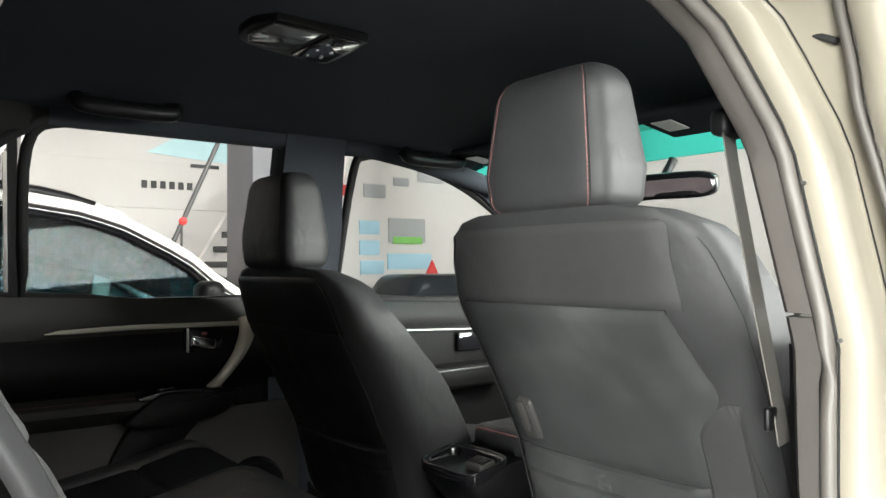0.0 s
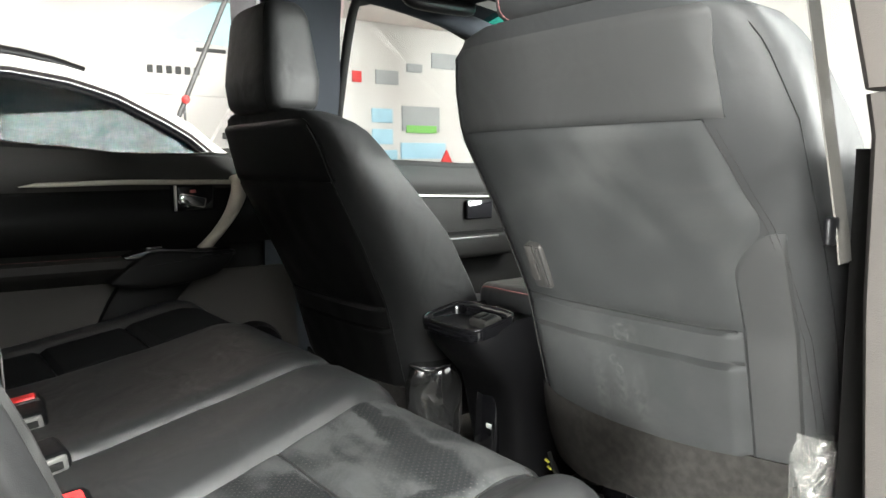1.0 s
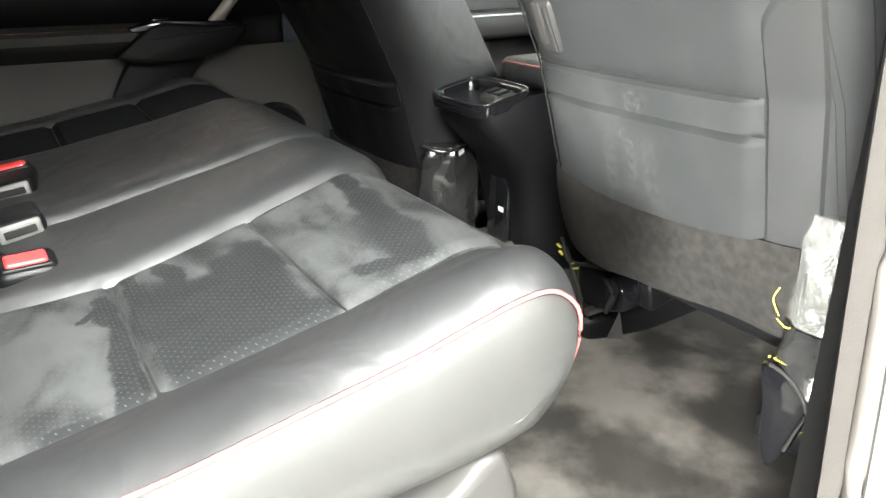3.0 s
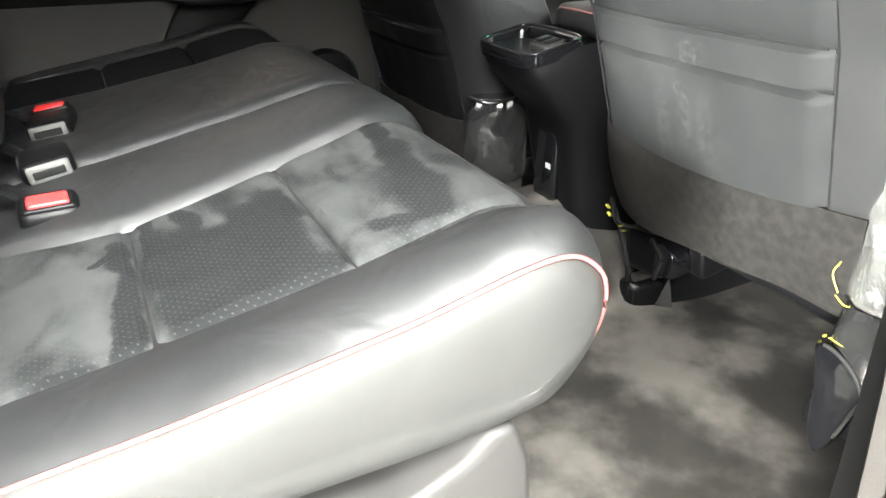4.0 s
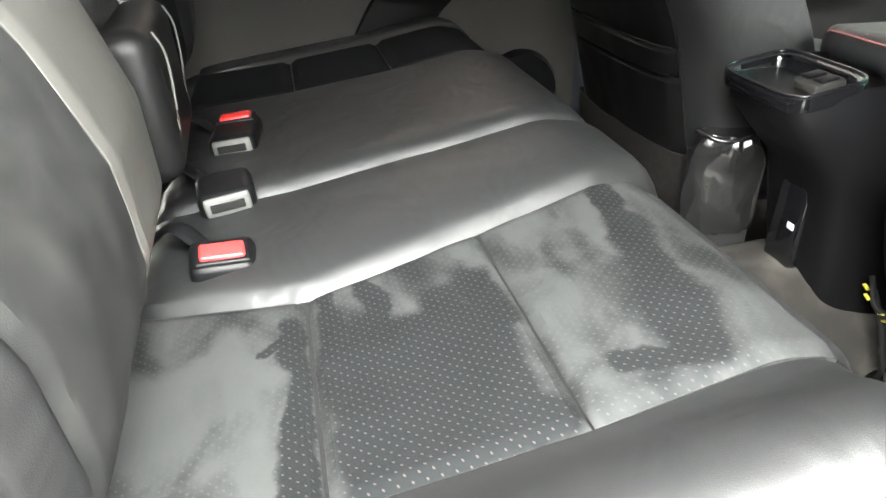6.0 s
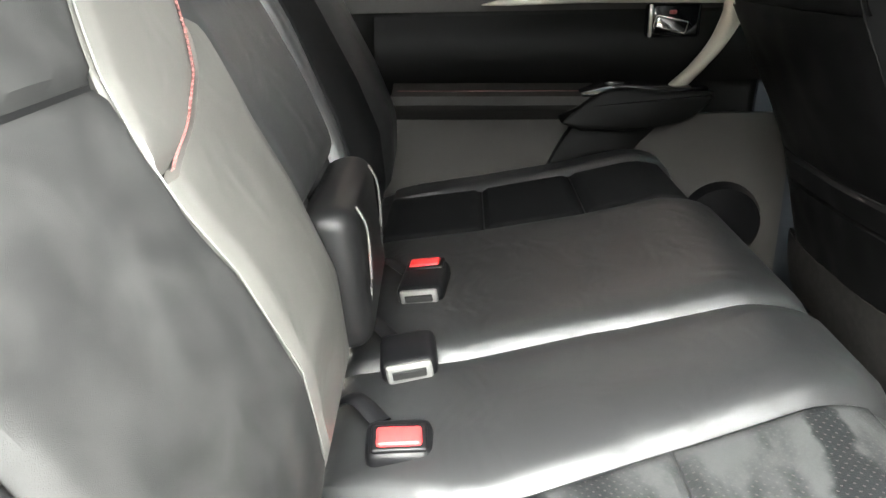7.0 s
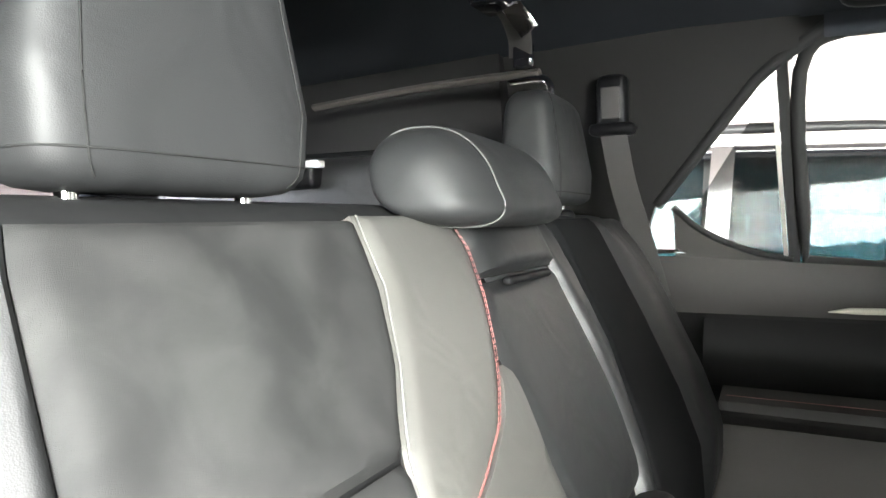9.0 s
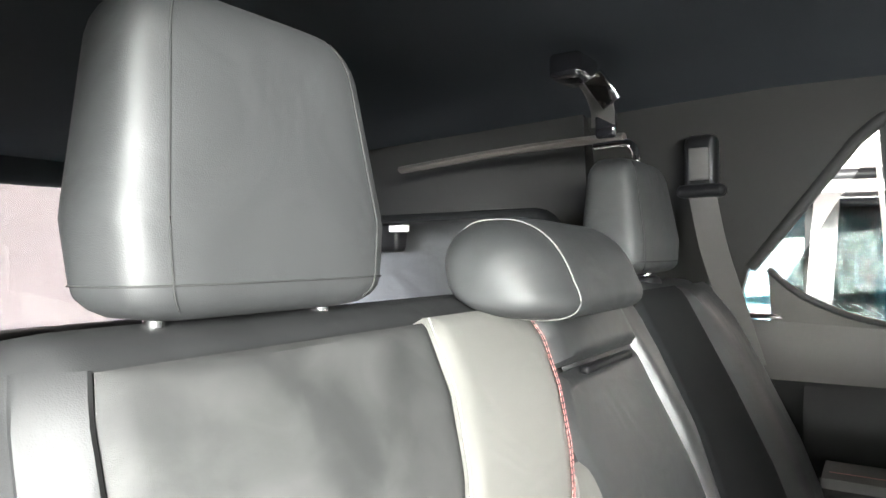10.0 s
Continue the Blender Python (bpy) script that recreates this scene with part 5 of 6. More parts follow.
def centre_console():
    c = thing("centre_console", "black plastic centre console with cup tray and leather armrest lid", "console", (0, 1.2, 0.75))
    # tapering rear post that spreads at its top
    rows = []
    for z, x0, x1, y0, y1 in ((0.72, -0.045, 0.10, 1.066, 1.5), (0.80, -0.047, 0.10, 1.065, 1.5), (0.86, -0.05, 0.10, 1.063, 1.5), (0.90, -0.06, 0.10, 1.061, 1.5), (0.96, -0.075, 0.097, 1.057, 1.5), (1.02, -0.085, 0.094, 1.049, 1.5),
                              (1.06, -0.085, 0.10, 1.010, 1.5), (1.10, -0.085, 0.097, 0.975, 1.5), (1.122, -0.082, 0.093, 0.966, 1.5), (1.126, -0.078, 0.09, 0.969, 1.49)):
        row = []
        for k in range(36):
            t = k * math.tau / 36
            cc, s = math.cos(t), math.sin(t)
            row.append(((x0 + x1) / 2 + math.copysign(abs(cc) ** 0.35, cc) * (x1 - x0) / 2, (y0 + y1) / 2 + math.copysign(abs(s) ** 0.35, s) * (y1 - y0) / 2, z))
        if z > 1.11:
            row = [(x, y, z + 0.20 * max(-0.052, min(0.052, y - 1.018)) + 0.008) for x, y, z in row]
        rows.append(row)
    part("body", grid(rows, wrap=True), BLACK_PLASTIC, c)

    def tray(k, drop, n=44):
        """A rounded loop in the tilted plane of the tray, k times its size, sunk by drop."""
        loop = []
        for j in range(n):
            t = j * math.tau / n
            x = math.copysign(abs(math.cos(t)) ** 0.38, math.cos(t)) * 0.082 * k
            y = math.copysign(abs(math.sin(t)) ** 0.38, math.sin(t)) * 0.050 * (k - 0.10 * (1 - k) * 5 * (k < 0.95))
            loop.append((0.006 + x, 1.018 + y, 1.139 + 0.20 * y - drop))
        return loop
    part("tray", grid([tray(1.0, 0.016), tray(1.02, 0.008), tray(1.02, 0.0), tray(0.98, -0.003), tray(0.90, -0.001), tray(0.86, 0.006), tray(0.84, 0.036)], wrap=True), GLOSS_BLACK, c, "glossy black sunken tray")
    part("tray_rim", tube(tray(0.985, -0.003), 0.0026, 8, closed=True), GLOSS_BLACK, c)
    part("tray_insert", box(0.043, 1.030, 1.130, 0.046, 0.040, 0.030, 0.005, 3, (11, 0, 0)), GREY_PLASTIC, c, "grey switch block")
    for dx in (-0.010, 0.012):
        part("switch_key", box(0.043 + dx, 1.027, 1.1455, 0.017, 0.024, 0.004, 0.0015, 2, (11, 0, 0)), BLACK_PLASTIC, c)
    part("armrest_lid", box(0.0, 1.30, 1.15, 0.21, 0.34, 0.055, 0.02, 4), LEATHER, c, "black leather lid with red thread")
    part("lid_thread", tube(spline([(-0.097, 1.15, 1.15), (-0.088, 1.133, 1.168), (-0.06, 1.129, 1.172), (0.0, 1.1285, 1.172), (0.06, 1.129, 1.172), (0.09, 1.133, 1.168), (0.099, 1.15, 1.15)], 5), 0.0014, 6), RED, c)
    # Raised glossy black block reads as the shaded recess round the socket.
    part("socket_dark_block", box(0.014, 1.060, 0.94, 0.058, 0.02, 0.125, 0.008, 3, (-3, 0, 0)), GLOSS_BLACK, c)
    for dz in (0.0, 0.018):
        part("socket_label", box(0.028, 1.0515 - dz * 0.05, 0.922 + dz, 0.014, 0.004, 0.009, 0.001), WHITE, c)


centre_console()


def seat_fittings():
    f = thing("recliner_cover", "seat side cover still wrapped in clear plastic film", "seat cover", (0.60, 1.15, 0.9))
    def film(z0, z1, seed):
        return [[(0.596 + 0.056 * math.cos(t) + 0.008 * noise.noise(Vector((t * 2, z * 30, seed))), 1.135 + 0.09 * math.sin(t) + 0.007 * noise.noise(Vector((t * 2, z * 30, seed + 4))), z) for t in np.linspace(0, math.tau, 40)[:-1]] for z in np.linspace(z0, z1, 18)]
    part("wrap", grid(film(0.965, 1.095, 1), wrap=True), FILM, f, "crinkled clear plastic film")
    part("lower_wrap", grid(film(0.862, 0.962, 2), wrap=True), FILM_DARK, f, "dark crinkled film")
    part("core", box(0.596, 1.14, 0.98, 0.07, 0.15, 0.19, 0.03, 4), BLACK_PLASTIC, f)
    plate = spline([(0.552, 0.900, 0), (0.565, 0.908, 0), (0.585, 0.905, 0), (0.605, 0.893, 0), (0.617, 0.872, 0), (0.610, 0.846, 0), (0.596, 0.80, 0), (0.58, 0.775, 0), (0.566, 0.80, 0), (0.562, 0.85, 0), (0.552, 0.900, 0)], 4)[:-1]
    part("bracket", prism([(p.x, p.y) for p in plate], "y", 1.046, 1.062, 0.004), GLOSS_BLACK, f, "glossy black curved bracket")
    part("bracket_edge", tube([(p.x, 1.045, p.y) for p in plate[4:24]], 0.0022, 8), GREY_PLASTIC, f)
    for pts, m in (([(0.556, 1.052, 1.000), (0.552, 1.05, 0.985), (0.562, 1.05, 0.968)], YELLOW), ([(0.560, 1.05, 0.964), (0.572, 1.05, 0.958), (0.584, 1.052, 0.961)], YELLOW), ([(0.565, 1.05, 0.915), (0.585, 1.05, 0.916), (0.592, 1.052, 0.936)], YELLOW), ([(0.520, 1.135, 0.782), (0.535, 1.13, 0.790), (0.555, 1.14, 0.772), (0.572, 1.16, 0.778)], YELLOW), ([(0.505, 1.15, 0.765), (0.51, 1.145, 0.785), (0.52, 1.14, 0.782)], SIGN_RED)):
        part("cable", tube(spline(pts, 6), 0.0008, 8), m, f, "yellow cable end" if m is YELLOW else "red cable end")
    for dx, dz in ((0.0, 0.0), (0.009, 0.002), (0.018, 0.003), (0.004, 0.010), (0.013, 0.012)):
        part("terminal", box(0.548 + dx, 1.062, 0.897 + dz, 0.0022, 0.004, 0.0028, 0.0004), YELLOW, f, "small yellow terminal")
    part("plug", box(0.530, 1.172, 0.752, 0.075, 0.06, 0.040, 0.006, 2, (0, 0, 12)), BLACK_PLASTIC, f)
    part("plug_cap", box(0.535, 1.162, 0.777, 0.046, 0.034, 0.016, 0.004, 2, (8, 0, 12)), STEEL, f)
    part("rail_bar", tube([(0.550, 1.19, 0.765), (0.560, 1.36, 0.765)], 0.010, 8), SILVER, f)
    g = thing("seat_motor", "black seat motor with yellow taped plugs under the seat", "motor", (0.17, 1.15, 0.72))
    part("body", box(0.165, 1.205, 0.825, 0.085, 0.14, 0.075, 0.018, 3, (0, 0, 8)), BLACK_PLASTIC, g)
    part("gear_case", lathe([(0, -0.03), (0.026, -0.03), (0.032, -0.022), (0.032, 0.022), (0.026, 0.03), (0, 0.03)], (0.215, 1.17, 0.83), "y", 20), GLOSS_BLACK, g)
    part("bracket", box(0.255, 1.20, 0.84, 0.03, 0.06, 0.05, 0.006, 2, (10, 0, 0)), BLACK_PLASTIC, g, "dark metal bracket")
    for x, y, z, lean in ((0.117, 1.108, 0.890, 25), (0.125, 1.106, 0.880, 25), (0.148, 1.112, 0.868, -20), (0.156, 1.112, 0.862, -20)):
        part("plug", box(x, y, z, 0.010, 0.005, 0.0025, 0.0006, 2, (0, lean, 0)), YELLOW, g)
    for pts in ([(0.11, 1.12, 0.90), (0.14, 1.11, 0.872), (0.17, 1.13, 0.868), (0.20, 1.15, 0.866)], [(0.12, 1.12, 0.885), (0.15, 1.115, 0.85), (0.165, 1.12, 0.80), (0.155, 1.13, 0.77)], [(0.20, 1.13, 0.862), (0.225, 1.13, 0.84), (0.215, 1.13, 0.80)]):
        part("cable", tube(spline(pts, 6), 0.004, 8), RUBBER, g)
    part("bar", tube([(0.165, 1.135, 0.778), (0.172, 1.42, 0.778)], 0.008, 8), SILVER, g, "bright seat rail")
    part("foot_cover", prism([(p.x, p.y) for p in spline([(0.105, 1.15, 0), (0.135, 1.128, 0), (0.165, 1.14, 0), (0.18, 1.20, 0), (0.182, 1.32, 0), (0.18, 1.44, 0), (0.10, 1.44, 0), (0.098, 1.30, 0), (0.105, 1.15, 0)], 4)[:-1]], "z", 0.70, 0.764, 0.014), BLACK_PLASTIC, g, "rounded black rail end cover")
    part("tag", turned(prism([(-0.014, 0.0), (0.014, 0.0), (0.004, 0.055)], "x", 0.0, 0.002), Matrix.Translation((0.187, 1.185, 0.722)) @ Matrix.Rotation(radians(-40), 4, "Z")), GREY_PLASTIC, g, "grey paper triangle")
    h = thing("wrapped_hinge", "seat hinge cover in crinkled plastic film", "seat cover", (-0.12, 1.0, 0.95))
    P = [[(-0.11 + 0.040 * math.cos(t) * (1 - ((z - 0.95) / 0.11) ** 4) + 0.010 * noise.noise(Vector((t * 3, z * 22, 9))), 1.03 + 0.06 * math.sin(t) * (1 - ((z - 0.95) / 0.11) ** 4) + 0.006 * noise.noise(Vector((t * 3, z * 22, 4))), z) for t in np.linspace(0, math.tau, 32)[:-1]] for z in np.linspace(0.88, 1.03, 18)]
    part("wrap", grid(P, wrap=True), FILM_DARK, h, "dark crinkled film")
    part("hinge_plate", box(-0.11, 1.03, 0.87, 0.05, 0.09, 0.06, 0.008), STEEL, h)
    part("film_collar", tube([(-0.11 + 0.034 * math.cos(t), 1.03 + 0.05 * math.sin(t), 1.028 + 0.004 * math.sin(3 * t)) for t in np.linspace(0, math.tau, 30)[:-1]], 0.004, 8, closed=True), FILM_DARK, h, "twisted film collar")


seat_fittings()


# ---- loose fittings ----
def buckle(label, x, y, z, yaw, pitch, roll, length, red_at=None):
    """A latch housing, long along its own x, with its slot at the +x end; red_at: where the button lies on it."""
    b = thing("belt_buckle", label, "belt buckle", (x, y, z), "rear belt buckles")
    m = Matrix.Translation((x, y, z)) @ Euler((radians(roll), radians(pitch), radians(yaw))).to_matrix().to_4x4()
    part("housing", turned(box(0, 0, 0, length, 0.058, 0.028, 0.010, 3), m), BLACK_PLASTIC, b)
    if length > 0.045:
        part("slot_rim", turned(box(length / 2 - 0.001, 0, 0.001, 0.006, 0.046, 0.021, 0.003), m), GREY_PIPING, b, "light grey slot rim")
        part("slot", turned(box(length / 2 + 0.002, 0, 0.001, 0.004, 0.034, 0.009, 0.001), m), RUBBER, b)
    if red_at is not None:
        part("button_rim", turned(box(red_at, 0, 0.0135, 0.028, 0.048, 0.006, 0.003, 3), m), BLACK_PLASTIC, b)
        part("release_button", turned(box(red_at, 0, 0.0155, 0.020, 0.039, 0.008, 0.0035, 3), m), BUCKLE_RED, b, "red release button")
    return b


buckle("black belt buckle with a wide red button", 0.190, 0.342, 1.056, 4, 18, 0, 0.0445, 0.002)
buckle("black belt buckle lying with its slot beside the cushion", 0.055, 0.340, 1.067, 6, 4, 8, 0.062)
buckle("black belt buckle with slot and red edge", -0.124, 0.346, 1.068, -6, 4, 8, 0.080, -0.024)
for pts in ([(0.165, 0.325, 1.062), (0.14, 0.295, 1.072), (0.125, 0.26, 1.04)], [(0.015, 0.32, 1.065), (-0.01, 0.29, 1.075), (-0.03, 0.26, 1.04)], [(-0.165, 0.32, 1.065), (-0.18, 0.29, 1.075), (-0.19, 0.26, 1.04)]):
    solo("belt_stalk", tube(spline(pts, 6), 0.010, 8, flat=0.4), BLACK_PLASTIC, "short black belt stalk between cushion and backrest", "belt")
solo("yellow_tag", box(-0.06, 0.312, 1.05, 0.012, 0.006, 0.003, 0.001), YELLOW, "small yellow paper tag", "tag")


def ribbon(pts, width, side, thick=0.0015):
    side = Vector(side).normalized() * width / 2
    return slab([[p - side, p, p + side] for p in pts], thick)


def belts():
    b = thing("seat_belt", "grey seat belt hanging from its pillar anchor", "seat belt", (-0.63, 0.1, 1.5), "seat belts")
    part("anchor_cover", box(-0.625, 0.105, 1.722, 0.04, 0.055, 0.095, 0.014, 3), BLACK_PLASTIC, b)
    part("guide_ring", box(-0.605, 0.108, 1.672, 0.034, 0.080, 0.022, 0.010, 3), BLACK_PLASTIC, b)
    part("cover_face", box(-0.602, 0.105, 1.718, 0.004, 0.034, 0.055, 0.002), BELT, b)
    part("webbing", ribbon(spline([(-0.603, 0.108, 1.675), (-0.605, 0.125, 1.58), (-0.61, 0.15, 1.49), (-0.62, 0.18, 1.38)], 6), 0.046, (0.1, 1, 0.1)), BELT, b)
    fit_to_view(b)
    b = thing("driver_belt", "beige grey driver seat belt hanging beside the pillar", "seat belt", (0.70, 0.85, 1.4), "seat belts")
    part("webbing", ribbon(spline([(0.653, 0.86, 1.655), (0.661, 0.86, 1.601), (0.683, 0.86, 1.476), (0.704, 0.86, 1.36), (0.709, 0.86, 1.325)], 6), 0.034, (-0.17, 0.98, 0)), BELT_BEIGE, b)
    part("guide_ring", box(0.652, 0.865, 1.66, 0.024, 0.05, 0.03, 0.008), BLACK_PLASTIC, b)
    part("tongue", box(0.704, 0.842, 1.352, 0.007, 0.018, 0.024, 0.003), BLACK_PLASTIC, b)
    m = thing("centre_belt", "grey centre belt with two tongues tucked into a roof holder", "seat belt", (-0.27, 0.03, 1.8), "seat belts")
    part("holder", box(-0.235, 0.03, 1.812, 0.07, 0.045, 0.035, 0.008, 3), GLOSS_BLACK, m)
    part("webbing", ribbon(spline([(-0.24, 0.045, 1.80), (-0.262, 0.05, 1.785), (-0.285, 0.05, 1.765), (-0.30, 0.045, 1.745)], 5), 0.04, (0.35, 1, 0)), BELT, m)
    part("tongue", box(-0.30, 0.05, 1.745, 0.012, 0.03, 0.035, 0.005), GLOSS_BLACK, m)
    part("tongue_plate", box(-0.245, 0.065, 1.783, 0.006, 0.03, 0.045, 0.002, 2, (30, 20, 0)), CHROME, m)
    fit_to_view(m)


belts()


def roof_fittings():
    l = thing("overhead_lamp", "black overhead lamp unit with clear lens and buttons", "lamp", (0.0, 0.68, 1.88))
    out = spline([(0.09, 0.60, 0), (0.085, 0.75, 0), (0.05, 0.768, 0), (-0.06, 0.775, 0), (-0.077, 0.75, 0), (-0.055, 0.63, 0), (-0.02, 0.585, 0), (0.05, 0.578, 0), (0.09, 0.60, 0)], 6)[:-1]
    part("housing", prism([(p.x, p.y) for p in out], "z", 1.873, 1.90, 0.003), BLACK_PLASTIC, l)
    part("lens", prism([(0.078, 0.60), (0.075, 0.68), (-0.01, 0.68), (-0.035, 0.65), (-0.022, 0.605), (0.01, 0.592)], "z", 1.869, 1.876, 0.003), LENS, l, "translucent grey lens")
    part("lens_rim", tube([(p[0], p[1], 1.870) for p in ((0.082, 0.598), (0.079, 0.684), (-0.012, 0.684), (-0.039, 0.65), (-0.025, 0.602), (0.01, 0.588))], 0.0014, 6, closed=True), GREY_PLASTIC, l)
    part("lens_divider", box(0.035, 0.638, 1.8685, 0.0025, 0.078, 0.003, 0.001), BLACK_PLASTIC, l)
    part("button_panel", prism([(0.076, 0.695), (0.074, 0.755), (-0.055, 0.762), (-0.065, 0.74), (-0.05, 0.69)], "z", 1.869, 1.875, 0.002), GLOSS_BLACK, l, "glossy black button panel")
    for k in range(3):
        for dy in (0.0, 0.026):
            part("button_mark", box(-0.032 + 0.036 * k, 0.712 + dy, 1.8683, 0.007 if dy else 0.004, 0.004, 0.001, 0), WHITE, l)
    for cx, cy, cz, n in ((-0.545, 0.55, 1.858, "rear"), (-0.58, 1.38, 1.825, "front")):
        g = thing("grab_handle", "black folding grab handle on the roof rail", "grab handle", (cx, cy, cz), "grab handles")
        part("bar", tube(spline([(cx + 0.02, cy - 0.10, cz + 0.0), (cx + 0.035, cy - 0.085, cz - 0.018), (cx + 0.04, cy, cz - 0.022), (cx + 0.035, cy + 0.085, cz - 0.018), (cx + 0.02, cy + 0.10, cz)], 6), 0.015, 12, flat=1.25), BLACK_PLASTIC, g)
        for s in (-0.09, 0.09):
            part("mount", box(cx + 0.02, cy + s, cz - 0.004, 0.03, 0.03, 0.03, 0.008), BLACK_PLASTIC, g)


roof_fittings()


def luggage_space():
    s = thing("folded_third_row_seat", "black third row seat folded up against the side", "folded seat", (-0.5, -0.4, 0.92))
    part("leg", box(-0.46, -0.42, 1.02, 0.06, 0.06, 0.22, 0.01), STEEL, s)
    part("cushion", box(-0.50, -0.42, 1.42, 0.10, 0.62, 0.46, 0.04, 4), SUEDE_DARK, s)
    part("backrest", box(-0.40, -0.44, 1.38, 0.09, 0.58, 0.50, 0.04, 4), LEATHER, s)
    part("hinge", box(-0.36, -0.38, 1.60, 0.06, 0.10, 0.05, 0.01), BLACK_PLASTIC, s)
    part("hinge_label", box(-0.335, -0.33, 1.615, 0.02, 0.03, 0.012, 0.002), WHITE, s)
    a = solo("trim_upper_side", slab([[(-0.62 + 0.02 * k, y, 1.60 + 0.24 * k) for k in np.linspace(0, 1, 6)] for y in np.linspace(-1.3, -0.10, 14)], 0.05), QUARTER, "charcoal upper side trim", "trim", kind="structure")
    b = solo("trim_roof_edge", tube([(-0.47, y, 1.735 + 0.02 * math.sin((y + 0.4) * 4)) for y in np.linspace(-0.42, 0.02, 12)], 0.012, 8, flat=0.6), PILLAR, "grey moulded roof edge", "trim", kind="structure")
    c = solo("coat_hook", tube(spline([(-0.47, -0.03, 1.745), (-0.465, 0.02, 1.745), (-0.46, 0.04, 1.73), (-0.46, 0.042, 1.70)], 5), 0.007, 8), CHROME, "bright chrome strap hook", "hook")
    fit_to_view(s, a, b, c)
    solo("trim_rear_floor", box(0, -0.8, 0.9, 1.4, 1.0, 0.04, 0.01), CARPET, "dark luggage floor", "trim", kind="structure")
    gate = thing("tailgate", "closed tailgate with dimmed rear window", "tailgate", (0, -1.35, 1.0))
    part("lower_panel", box(0, -1.36, 1.12, 1.4, 0.08, 0.60, 0.02), DOOR_GREY, gate)
    part("upper_frame", box(0, -1.30, 1.80, 1.3, 0.08, 0.09, 0.02), HEADLINER, gate)
    for sx in (-0.63, 0.63):
        part("side_frame", box(sx, -1.33, 1.60, 0.10, 0.08, 0.42, 0.02), HEADLINER, gate)
    part("window_pane", box(0, -1.36, 1.60, 1.2, 0.006, 0.40, 0.001), REAR_TINT, gate)


luggage_space()


